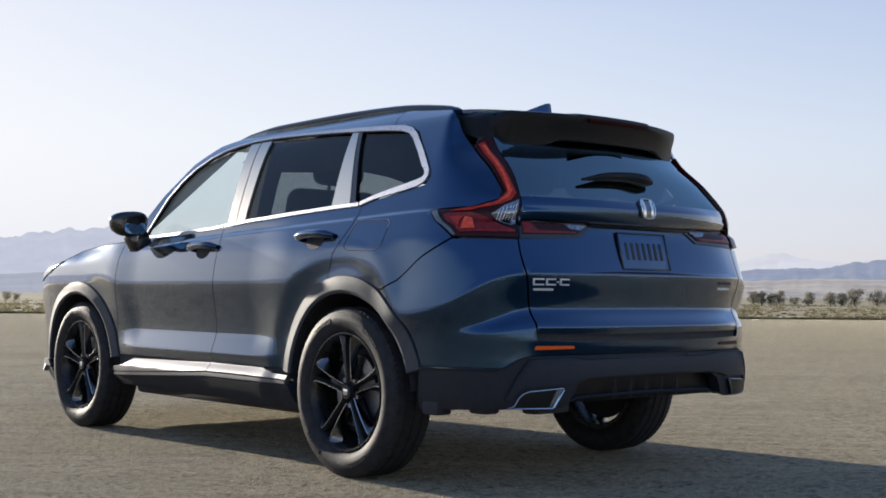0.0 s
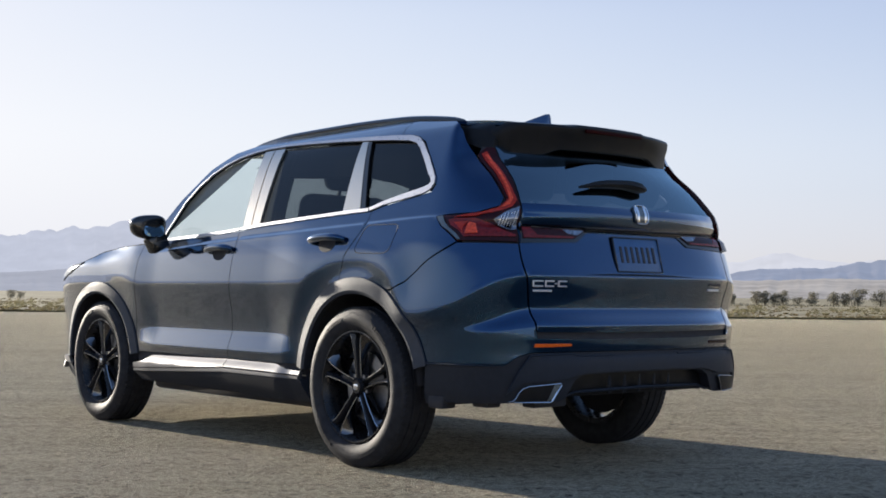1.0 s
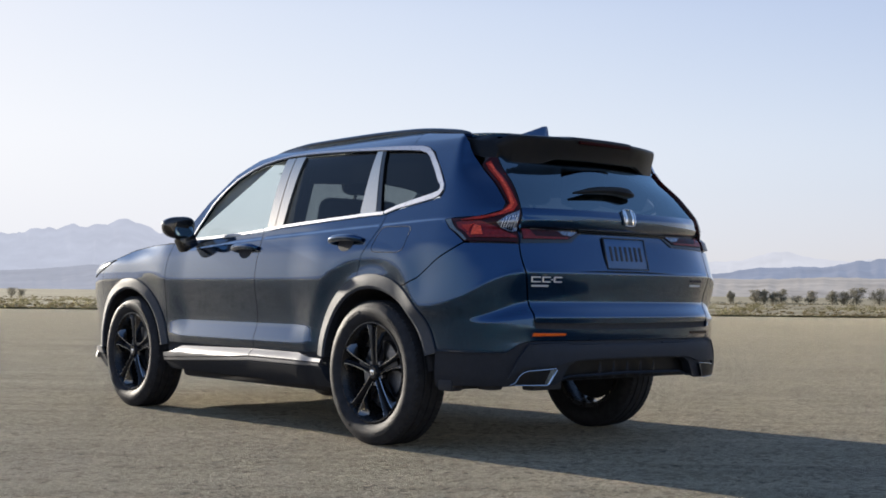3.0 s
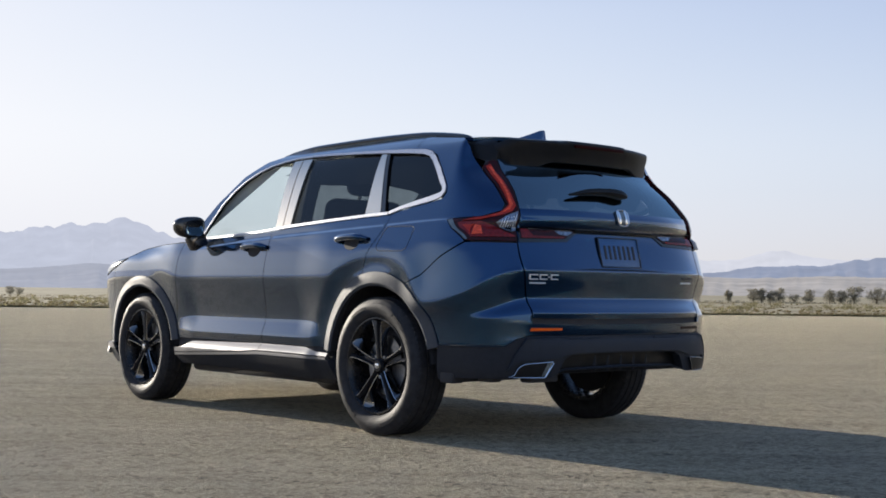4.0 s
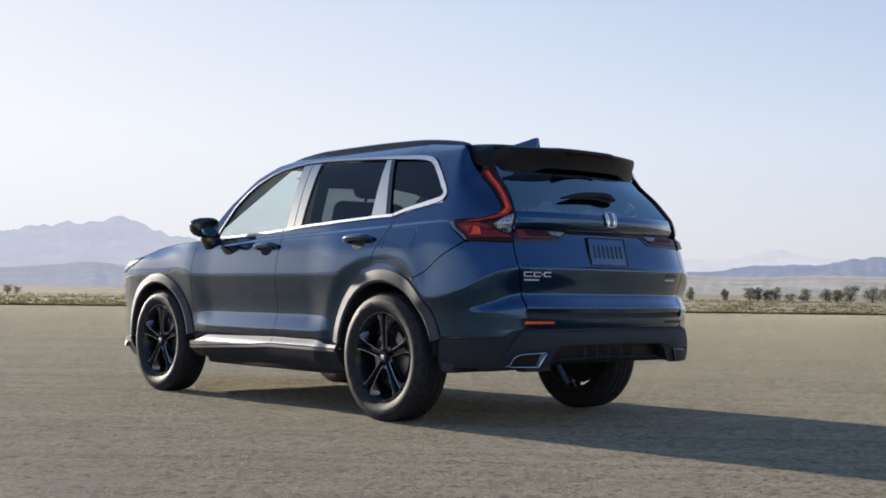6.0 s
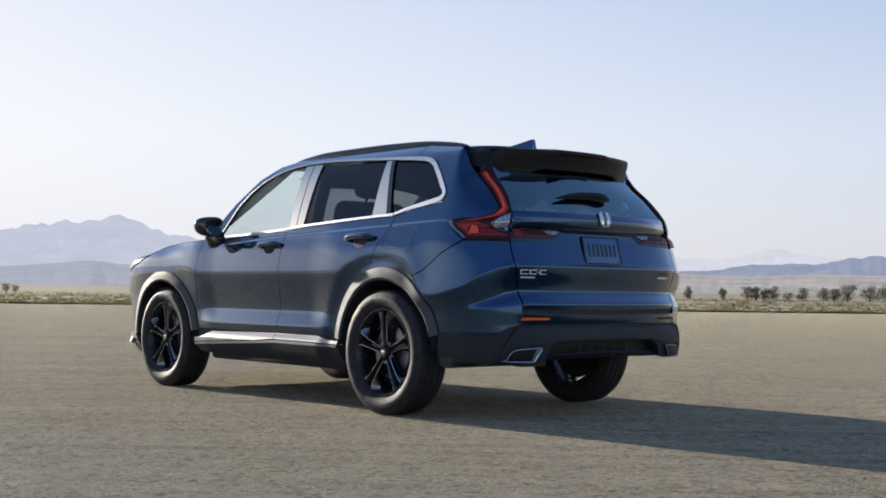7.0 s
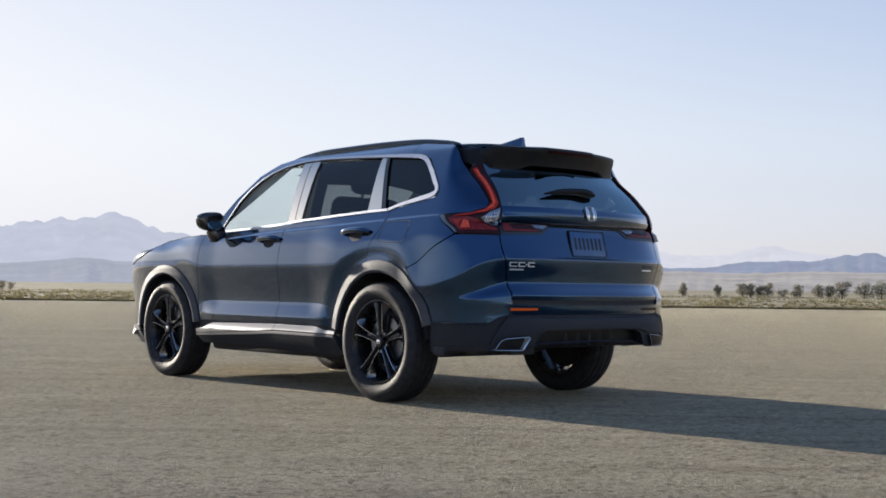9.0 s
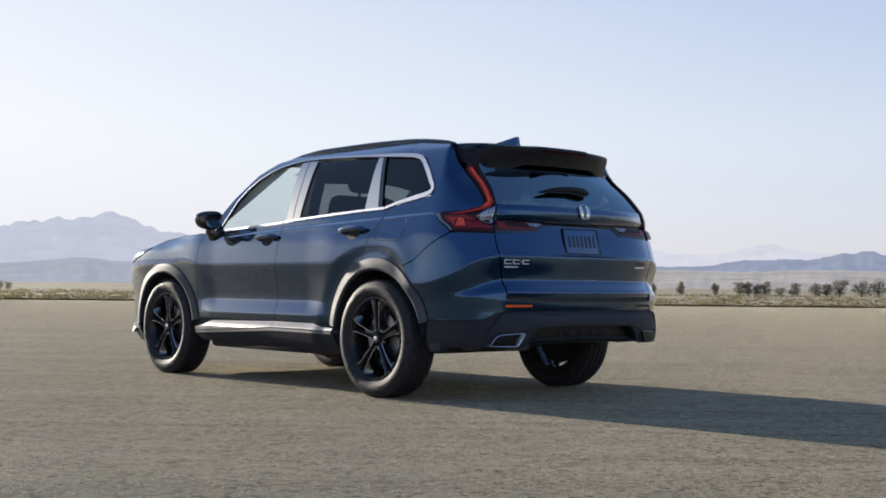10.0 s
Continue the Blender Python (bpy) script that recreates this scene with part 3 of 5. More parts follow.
def ridge(name, label, mat, dist, keys, deep, seed, rough=1.0):
    """A range of hills: crest elevations in degrees by heading, falling to the plain towards the viewer."""
    crest = smooth_keys(keys)
    az = np.arange(keys[0][0], keys[-1][0], .12)
    rows = 26
    verts, faces = [], []
    for a in az:
        w = Vector((math.sin(radians(a)), math.cos(radians(a)), 0))
        top = dist * math.tan(radians(float(crest(a))))
        for i in range(rows):
            f = i / (rows - 1)
            d = dist - deep * (1 - f)
            base = float(fall(d * math.cos(radians(a - VIEW)))) - 3
            n = noise.fractal((a * .55 + seed, f * 2.2, seed), 1.0, 2.0, 6)
            n2 = noise.fractal((a * 2.1 + seed, f * 1.2, seed + 5), 1.0, 2.0, 5)
            h = base + (top - base) * (f ** 1.35) + top * rough * (.16 * n + .07 * n2) * math.sin(math.pi * min(f * 1.0, 1)) + top * .045 * n2 * f
            verts.append((*(w * d).xy, h))
    for j in range(len(az) - 1):
        for i in range(rows - 1):
            faces.append((j * rows + i, (j + 1) * rows + i, (j + 1) * rows + i + 1, j * rows + i + 1))
    me = bpy.data.meshes.new(name)
    me.from_pydata(verts, [], faces)
    me.polygons.foreach_set("use_smooth", [True] * len(faces))
    me.update()
    if sum(p.normal.z for p in me.polygons) < 0:
        me.flip_normals()
    me.materials.append(mat)
    return tagged(new(name, me), label, "hills", kind="structure")


# the second colour is haze given as emission, mixed over the rock
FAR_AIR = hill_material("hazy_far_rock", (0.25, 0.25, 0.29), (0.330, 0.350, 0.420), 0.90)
PALE_AIR = hill_material("palest_hazy_rock", (0.30, 0.30, 0.32), (0.405, 0.415, 0.465), 0.92)
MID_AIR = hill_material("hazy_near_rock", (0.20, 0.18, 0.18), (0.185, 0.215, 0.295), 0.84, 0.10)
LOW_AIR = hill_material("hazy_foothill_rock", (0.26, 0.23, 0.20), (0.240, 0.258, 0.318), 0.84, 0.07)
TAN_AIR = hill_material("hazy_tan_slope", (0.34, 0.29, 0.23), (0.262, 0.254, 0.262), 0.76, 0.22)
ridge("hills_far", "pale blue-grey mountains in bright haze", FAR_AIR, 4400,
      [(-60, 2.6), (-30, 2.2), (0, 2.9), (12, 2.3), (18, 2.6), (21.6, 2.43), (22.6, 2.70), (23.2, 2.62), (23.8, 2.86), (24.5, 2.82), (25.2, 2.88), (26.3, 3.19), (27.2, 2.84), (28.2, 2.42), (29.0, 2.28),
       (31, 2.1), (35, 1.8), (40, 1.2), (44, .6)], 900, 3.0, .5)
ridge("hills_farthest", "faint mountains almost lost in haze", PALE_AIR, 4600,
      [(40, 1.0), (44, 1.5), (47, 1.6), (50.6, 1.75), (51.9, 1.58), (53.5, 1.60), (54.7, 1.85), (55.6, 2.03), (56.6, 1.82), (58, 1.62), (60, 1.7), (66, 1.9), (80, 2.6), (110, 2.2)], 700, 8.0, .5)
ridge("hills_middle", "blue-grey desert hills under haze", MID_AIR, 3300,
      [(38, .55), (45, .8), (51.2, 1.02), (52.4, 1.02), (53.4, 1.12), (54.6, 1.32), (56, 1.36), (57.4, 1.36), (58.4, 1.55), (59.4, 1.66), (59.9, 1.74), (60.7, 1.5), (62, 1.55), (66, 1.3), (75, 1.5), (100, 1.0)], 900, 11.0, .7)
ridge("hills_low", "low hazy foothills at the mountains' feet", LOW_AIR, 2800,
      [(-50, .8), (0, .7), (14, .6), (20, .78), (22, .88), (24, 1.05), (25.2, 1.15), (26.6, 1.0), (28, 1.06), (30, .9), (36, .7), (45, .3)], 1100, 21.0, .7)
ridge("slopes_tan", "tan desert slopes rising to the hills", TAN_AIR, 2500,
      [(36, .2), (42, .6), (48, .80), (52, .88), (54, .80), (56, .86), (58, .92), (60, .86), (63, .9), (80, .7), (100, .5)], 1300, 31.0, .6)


# ---- the parked car ----
car = empty("suv", "dark blue five-door SUV with black alloy wheels parked on the tarmac", "car")
MID_U = Y_REAR - U_END


def holder(name, parent, label):
    """A part that is made of pieces."""
    ob = new(name)
    ob.parent = parent
    ob["label"] = label
    return ob


def mir(points):
    """An outline of the tail's left half, closed over the middle with its mirror image."""
    return list(points) + [(2 * MID_U - u, z) for u, z in reversed(points)]


def arc(cy, r, a0, a1, n=26, cz=.374):
    return [(cy + r * math.cos(radians(a0 + (a1 - a0) * i / n)), cz + r * math.sin(radians(a0 + (a1 - a0) * i / n))) for i in range(n + 1)]


BELT = [(1.93, 1.120), (1.60, 1.130), (1.23, 1.146), (.90, 1.170), (.55, 1.187), (.18, 1.203), (.01, 1.211), (-.12, 1.228), (-.23, 1.247), (-.34, 1.264), (-.43, 1.280)]
DLO_TOP = [(1.93, 1.135), (1.87, 1.215), (1.79, 1.330), (1.69, 1.415), (1.58, 1.482), (1.46, 1.530), (1.334, 1.563), (1.20, 1.582), (1.07, 1.592), (.88, 1.593), (.70, 1.588), (.42, 1.576), (.15, 1.562), (-.05, 1.549),
           (-.19, 1.536), (-.25, 1.520), (-.295, 1.490), (-.36, 1.425), (-.42, 1.355), (-.452, 1.312), (-.452, 1.292)]
dlo_at = smooth_keys(DLO_TOP[:15])
ARCH_R, ARCH_F = .500, .485


def strip(name, pts, mat, parent, width, off, side, label="", sides=10, flat=.55):
    """A slim moulding that runs along points of the skin."""
    pts = fine(list(pts), .03, False)
    u, z = np.array([p[0] for p in pts]), np.array([p[1] for p in pts])
    w = width if hasattr(width, "__len__") else [width] * 2
    ws = np.interp(np.linspace(0, 1, len(pts)), np.linspace(0, 1, len(w)), w)
    return part(name, tube(raised(off, side)(u, z).tolist(), list(ws), sides, flat), mat, parent, label)


def ribbon(name, pts, mat, parent, width, off, side, label=""):
    """A flat bright moulding of changing width that lies on the skin along points."""
    pts = np.array(fine(list(pts), .025, False))
    w = np.interp(np.linspace(0, 1, len(pts)), np.linspace(0, 1, len(width)), width)
    way = np.gradient(pts, axis=0)
    way = np.array([way[max(i - 2, 0):i + 3].mean(0) for i in range(len(way))])
    nrm = np.stack([-way[:, 1], way[:, 0]], 1) / np.linalg.norm(way, axis=1, keepdims=True)
    k = np.linspace(-1, 1, 5)
    grid = pts[:, None, :] + nrm[:, None, :] * (w[:, None] * k)[:, :, None]
    return sheet(name, grid[..., 0], grid[..., 1], mat, parent, label, off=off, thick=.010, side=side)


def flank(side):
    s = side
    arch_r = arc(0, ARCH_R, 75, 9.3)
    front_door = holder("front_door", car, "dark blue metallic front door")
    door_poly = [(2.237, .455), (2.187, 1.011), (2.15, 1.095)] + [(y, z - .012) for y, z in BELT[:3]] + [(1.114, 1.140), (1.109, 1.09), (1.159, .455)]
    panel("door_skin", door_poly, PAINT, front_door, side=s, dz=.008)
    panel("inner_trim", door_poly, CABIN, front_door, off=-.07, thick=.0, side=s, du=.15, dz=.15)
    rear_door = holder("rear_door", car, "dark blue metallic rear door")
    rd_poly = [(1.159, .455), (1.109, 1.09), (1.114, 1.140)] + [(y, z - .012) for y, z in BELT[3:6]] + [(-.045, 1.197), (-.02, 1.12), (.088, .984)] + arch_r
    panel("door_skin", rd_poly, PAINT, rear_door, side=s, dz=.008)
    panel("inner_trim", rd_poly, CABIN, rear_door, off=-.07, thick=.0, side=s, du=.15, dz=.15)
    panel("fender", [(2.237, .455), (2.187, 1.011), (2.15, 1.095), (2.45, 1.085), (2.7, 1.06), (3.0, 1.015), (3.12, .98)] + arc(2.70, ARCH_F, 32, 170), PAINT, car, "dark blue metallic front fender", side=s)
    panel("quarter_panel", [(-.045, 1.200), (-.12, 1.216), (-.23, 1.235), (-.34, 1.252), (-.45, 1.268), (-.466, 1.31), (-.43, 1.37), (-.305, 1.508), (-.245, 1.537), (-.185, 1.552), (-.10, 1.558), (-.10, 1.634), (-.4, 1.603),
          (-.62, 1.582), (-.73, 1.548), (-.775, 1.50), (-.835, 1.432), (-.862, 1.34), (-.884, 1.228), (-.86, 1.192), (-.75, 1.162), (-.59, 1.156), (-.54, 1.15), (-.67, 1.037), (-.54, .965), (-.38, .865), (-.28, .828)]
          + arc(0, ARCH_R, 114, 75) + [(.088, .984), (-.02, 1.12)], PAINT, car, "dark blue metallic rear quarter panel", side=s, dz=.008)
    panel("cant_rail", DLO_TOP[:15] + [(-.10, 1.556), (-.10, 1.634), (.3, 1.650), (.8, 1.656), (1.2, 1.640), (1.43, 1.600), (1.63, 1.515), (1.85, 1.355), (1.97, 1.235), (2.08, 1.10), (1.96, 1.115)], PAINT, car, "dark blue metallic roof side rail", side=s)
    # glass
    top = [(y, z - .012) for y, z in DLO_TOP]
    panel("window_glass", [(y, z) for y, z in BELT[:3]] + [(1.08, 1.156), (1.10, dlo_at(1.10) - .012)] + top[7::-1], GLASS_CLEAR, front_door, "green-tinted window glass", off=-.012, thick=.004, side=s, du=.1, dz=.1)
    panel("window_glass", [(.925, 1.167), (.55, 1.187), (.185, 1.203), (.20, dlo_at(.20) - .012), (.42, 1.564), (.70, 1.576), (.905, dlo_at(.905) - .012)], GLASS_DARK, rear_door, "dark privacy window glass", off=-.012, thick=.004, side=s, du=.1, dz=.1)
    panel("quarter_glass", [(.01, 1.211), (-.12, 1.228), (-.23, 1.247), (-.34, 1.264), (-.42, 1.280), (-.445, 1.296), (-.44, 1.315), (-.35, 1.42), (-.285, 1.488), (-.24, 1.514), (-.185, 1.526), (-.05, 1.538), (.125, 1.550)], GLASS_DARK, car, "dark privacy quarter glass", off=-.012, thick=.004, side=s, du=.1, dz=.1)
    # dark lining of the roof's edge and pillars inside
    top_in = [(1.24, 1.560), (1.06, 1.500), (1.00, 1.46), (.55, 1.425), (.22, 1.415), (.16, 1.400), (-.05, 1.360), (-.20, 1.320), (-.40, 1.300)]
    panel("roof_lining", top_in + [(-.50, 1.40), (-.25, 1.58), (.2, 1.635), (.9, 1.650), (1.24, 1.630)], HEADLINER, car, "dark roof side lining", off=-.075, thick=.01, gap=0, side=s, du=.12, dz=.08)
    panel("pillar_lining", [(1.12, 1.05), (1.10, 1.60), (.90, 1.60), (.85, 1.05)], CABIN, car, "dark inner pillar trim", off=-.045, thick=.06, gap=0, side=s, du=.1, dz=.1)
    # pillars between the panes
    panel("pillar_trim", [(1.083, 1.156), (1.005, 1.163), (1.012, 1.580), (1.103, 1.578)], PILLAR, front_door, "polished pillar trim", off=.002, side=s, gap=.001)
    panel("pillar_trim", [(.999, 1.163), (.922, 1.168), (.910, 1.580), (1.006, 1.580)], PILLAR, rear_door, "polished pillar trim", off=.002, side=s, gap=.001)
    panel("pillar_trim", [(.192, 1.203), (.052, 1.209), (.152, 1.552), (.202, 1.553), (.200, 1.45), (.197, 1.33)], PILLAR, rear_door, "polished pillar trim", off=.002, side=s, gap=.001)
    panel("pillar_trim", [(.050, 1.209), (.012, 1.211), (.124, 1.552), (.150, 1.553)], GLOSS_BLACK, car, "gloss black pillar trim", off=.001, side=s, gap=.001)
    # bright mouldings round the windows
    ribbon("belt_moulding", [(y, z - .006) for y, z in BELT[:3]] + [(1.115, 1.148)], CHROME, front_door, [.007, .007], .008, s, "satin chrome moulding")
    ribbon("belt_moulding", [(1.105, 1.149)] + [(y, z - .006) for y, z in BELT[3:6]] + [(-.02, 1.203)], CHROME, rear_door, [.007, .008], .008, s, "satin chrome moulding")
    ribbon("window_moulding", DLO_TOP[:-2], CHROME, car, [.005, .005, .005, .006, .007, .011, .016], .008, s, "satin chrome moulding")
    ribbon("window_moulding", [(-.03, 1.205)] + BELT[7:10] + [(-.40, 1.275), (-.436, 1.287), (-.453, 1.306), (-.446, 1.328), (-.418, 1.358)], CHROME, car, [.008, .010, .013, .015, .0155], .0085, s, "satin chrome moulding")
    # handles, cups and lock; the cups' shade is a flat dark patch
    for door, y0, y1, z0 in ((front_door, 1.125, 1.400, 1.038), (rear_door, .100, .385, 1.062)):
        ym = (y0 + y1) / 2
        cup = [(ym + .068 * math.cos(a), z0 - .014 + .040 * math.sin(a)) for a in np.linspace(0, 2 * math.pi, 22)[:-1]]
        panel("cup_shade", cup, DARK, door, "flat dark patch for the shade in the handle cup", off=.0012, thick=.004, gap=0, side=s)
        pts = [(y0 + (y1 - y0) * t, z0 + .006 * math.sin(math.pi * t) + .004 * (1 - t)) for t in np.linspace(0, 1, 11)]
        h = [.006, .026, .034, .036, .036, .036, .035, .033, .030, .022, .006]
        u, z = np.array([p[0] for p in pts]), np.array([p[1] for p in pts])
        pos = np.stack([raised(o, s)(u[i:i + 1], z[i:i + 1])[0] for i, o in enumerate(h)])
        part("handle", tube(pos.tolist(), [.012, .018, .020, .020, .020, .020, .020, .020, .020, .019, .012], 10, 1.0), PAINT, door, "blue door handle")
    # fuel flap
    if s < 0:
        fl = [(-.085, 1.129), (-.262, 1.126), (-.276, 1.121), (-.282, 1.110), (-.276, 1.080), (-.262, 1.025), (-.250, 1.006), (-.225, .996), (-.20, .994), (-.03, .998), (-.005, 1.002), (.008, 1.014), (.006, 1.030), (-.03, 1.108), (-.045, 1.122), (-.062, 1.128)]
        strip("fuel_flap_gap", fl + fl[:1], DARK, car, .0026, -.0010, s, "dark shut line round the fuel flap", 6, 1.0)
    # wheel-arch cladding, full and rounded
    for cy, r0, r1, a0, a1 in ((0, .438, ARCH_R + .012, 166, 8), (2.70, .425, ARCH_F + .012, 172, 2)):
        def lip(u, z, cy=cy, r0=r0, r1=r1):
            t = np.clip((np.hypot(u - cy, z - .374) - r0) / (r1 - r0), 0, 1)
            return .008 + .018 * (1 - t) - .010 * np.clip(.16 - t, 0, 1) / .16
        rr, aa = np.meshgrid(np.linspace(r0, r1, 9), np.radians(np.linspace(a0, a1, 60)))
        sheet("wheel_arch_cladding", cy + rr * np.cos(aa), .374 + rr * np.sin(aa), CLADDING, car, "satin grey wheel-arch cladding", off=lip, thick=.06, side=s)
    # silver sill moulding and dark rocker
    def slope(u, z):
        return .006 + .034 * np.clip((.455 - z) / .055, 0, 1)
    for u0, u1, top, bot in ((2.20, 1.163, [(2.20, .392), (2.06, .404), (1.985, .438), (1.163, .453)], [(2.20, .366), (1.163, .410)]),
                             (1.157, .45, [(1.157, .453), (.67, .450), (.57, .428), (.45, .426)], [(1.157, .410), (.45, .408)])):
        uu = np.linspace(u0, u1, 40)
        zt, zb = (np.interp(uu, [p[0] for p in q][::-1], [p[1] for p in q][::-1]) for q in (top, bot))
        k = np.linspace(0, 1, 7)[None]
        sheet("sill_moulding", np.repeat(uu[:, None], 7, 1), zb[:, None] + (zt - zb)[:, None] * k, SILVER, car, "satin silver sill moulding", off=slope, thick=.02, side=s)
    panel("sill_edge", [(2.20, .362), (1.16, .405), (.45, .403), (.45, .388), (1.16, .389), (2.20, .345)], SILVER, car, "thin silver edge", off=.040, thick=.03, gap=.001, side=s, dz=.01)
    panel("rocker", [(2.22, .345), (1.16, .388), (.44, .388), (.40, .275), (.75, .270), (1.02, .272), (1.07, .286), (2.16, .290)], PLASTIC, car, "dark grained rocker cladding", off=lambda u, z: .006 + .03 * np.clip((z - .27) / .11, 0, 1), thick=.05, gap=0, side=s)
    panel("rocker_filler", [(2.235, .462), (.47, .462), (.44, .36), (2.20, .33)], DARK, car, off=-.012, thick=.02, gap=0, side=s)
    # front end
    panel("headlight", [(3.02, 1.000), (3.45, .955), (3.60, .90), (3.30, .875), (3.13, .93)], LENS_GREY, car, "clear headlight lens", off=.006, side=s)
    # wheel house
    for cy in (0, 2.70):
        bm = bmesh.new()
        ring = [(cy + .455 * math.cos(a), .374 + .455 * math.sin(a)) for a in np.linspace(radians(4), radians(176), 30)]
        va = [bm.verts.new((s * .90, y, z)) for y, z in ring]
        vb = [bm.verts.new((s * .52, y, z)) for y, z in ring]
        for i in range(len(ring) - 1):
            bm.faces.new((va[i], va[i + 1], vb[i + 1], vb[i]))
        bm.faces.new(vb)
        part("wheel_house", bm, DARK, car, "black wheel-house liner")


for s in (-1, 1):
    flank(s)

# ---- tail ----
bumper_top = [(-.28, .826), (-.38, .863), (-.54, .963), (-.67, 1.033), (-.968, 1.030), (-.982, .93), (-.992, .85), (-1.000, .767), (-1.010, .628), (-1.25, .624), (-1.46, .622)]
bumper_low = [(-1.46, .566), (-1.25, .566), (-.98, .566), (-.91, .550), (-.85, .515), (-.49, .512)]
half = arc(0, ARCH_R, 163, 114, 18) + bumper_top
panel("rear_bumper", half + [(2 * MID_U - u, z) for u, z in reversed(half)] + [(2 * MID_U - u, z) for u, z in reversed(bumper_low)] + bumper_low, PAINT, car, "dark blue painted rear bumper cover", du=.022, dz=.008)
low_half = [(-.49, .512), (-.85, .515), (-.91, .550), (-.98, .566), (-1.25, .566), (-1.46, .566)]
low_bot = [(-1.46, .470), (-1.26, .466), (-1.21, .445), (-1.16, .372), (-1.12, .356), (-.99, .355), (-.92, .356), (-.61, .345), (-.47, .33)]
panel("lower_bumper", low_half + [(2 * MID_U - u, z) for u, z in reversed(low_half)] + [(2 * MID_U - u, z) for u, z in reversed(low_bot)] + low_bot, PLASTIC, car, "black grained lower bumper", off=.002, thick=.05, gap=.001, du=.03)
panel("bumper_insert", mir([(-.845, .388), (-.905, .480), (-.965, .551), (-1.195, .556), (-1.245, .544), (-1.46, .544)]) + mir([(-.845, .388), (-.93, .440), (-1.13, .447), (-1.20, .462), (-1.27, .472), (-1.46, .476)])[::-1][1:-1],
      SKID, car, "dark grey bumper insert", off=.014, thick=.02, du=.03)
for s in (-1, 1):
    strip("insert_edge", [(-.852, .394), (-.905, .482), (-.966, .552), (-1.195, .557), (-1.245, .545), (-1.45, .545)], SKID, car, [.004, .006, .006, .005, .005, .005], .013, s, "raised edge of the bumper insert", 8, .8)
panel("diffuser", mir([(-1.135, .345), (-1.16, .462), (-1.26, .478), (-1.46, .482)]) + mir([(-1.135, .345), (-1.22, .352), (-1.46, .352)])[::-1][1:-1], SATIN_BLACK, car, "black recess of the diffuser", off=-.060, thick=.02)
strip("diffuser_lip", [(-1.15, .362), (-1.24, .388), (MID_U, .396), (2 * MID_U + 1.24, .388), (2 * MID_U + 1.15, .362)], SKID, car, [.008, .013, .013, .013, .008], -.030, -1, "dark lip along the diffuser", 8, .6)
for i in range(5):
    u = MID_U + (i - 2) * .105
    strip("diffuser_fin", [(u, .372), (u, .400), (u, .455)], PLASTIC, car, [.010, .012, .006], -.034, -1, "", 6, .5)
for s in (-1, 1):
    strip("bumper_ledge", [(-.492, .508), (-.62, .510), (-.84, .511), (-.905, .547)], SKID, car, [.006, .007, .006, .003], .003, s, "dark ledge along the bumper's side", 8, .7)
for s in (-1, 1):
    fin_l = [(-0.883, .364), (-0.891, .376), (-0.908, .402), (-0.927, .418), (-0.955, .427), (-1.115, .436), (-1.121, .430), (-1.073, .366), (-1.061, .361)]
    # the outlet's dark inside is a flat black sheet, not a hole
    panel("outlet_shade", fin_l, SATIN_BLACK, car, "flat black sheet for the shade inside the exhaust outlet", off=.016, thick=.01, gap=0, side=s)
    if s < 0:
        panel("exhaust_tip", [(-1.115, .432), (-1.073, .368), (-1.047, .368), (-1.083, .430)], BRIGHT, car, "polished exhaust tip", off=.018, thick=.01, gap=0, side=s)
    strip("exhaust_finisher", [(-.860, .366), (-.875, .368)] + fin_l[1:] + [fin_l[0]], BRIGHT, car, [.0025, .003, .004, .004, .0045, .005, .004, .003] if s < 0 else .0022, .018, s, "polished chrome exhaust finisher", 8, .8)
# one kind of reflector: the left coloured as lit, the right as unlit
panel("reflector", [(-.995, .607), (-1.19, .606), (-1.20, .600), (-1.192, .590), (-.985, .587)], LIT_REFLECTOR, car, "strip reflector, its lit look put in as amber", off=.004, thick=.008)
panel("reflector", [(-1.01, .607), (-1.195, .605), (-1.19, .588), (-1.0, .586)], RED_DEEP, car, "strip reflector, the same part in unlit dark red", off=.004, thick=.008, side=1)

tailgate = holder("tailgate", car, "dark blue metallic tailgate")
panel("gate_skin", mir([(-.957, 1.208), (-.966, 1.132), (-.971, 1.030), (-.986, .93), (-.996, .85), (-1.004, .767), (-1.014, .652), (-1.25, .648), (-1.5, .646)]), PAINT, tailgate, du=.03, dz=.006)
glass_half = [(-.957, 1.200), (-.966, 1.29), (-.968, 1.39), (-.955, 1.485)]
panel("rear_glass", glass_half + [(2 * MID_U - u, z) for u, z in reversed(glass_half)], GLASS_REAR, tailgate, "dark tinted rear window", off=-.003, thick=.004, du=.05, dz=.04)
# shade under the gate's ledge put in as a black strip
strip("recess_shade", [(-1.345, 1.101), (MID_U, 1.101), (2 * MID_U + 1.345, 1.101)], GLOSS_BLACK, tailgate, .017, .002, -1, "black strip for the shade in the recess between the lamps")
# added black sheet that blocks light through the gap under the tailgate
panel("gate_gap_fill", mir([(-1.00, .61), (-1.00, .69), (-1.46, .69)]) + mir([(-1.00, .61), (-1.46, .61)])[::-1][1:-1], DARK, car, "black sheet added to close and darken the tailgate gap", off=-.014, thick=.01)
# the crease's shade, laid on the gate as a thin black strip
strip("plate_crease_shade", [(MID_U + .36, .901), (MID_U + .18, .906), (MID_U, .907), (MID_U - .18, .906), (MID_U - .36, .901)], GLOSS_BLACK, tailgate, [.001, .006, .008, .008, .006, .001], .0005, -1, "black strip for the shade in the crease under the plate", 8, .4)
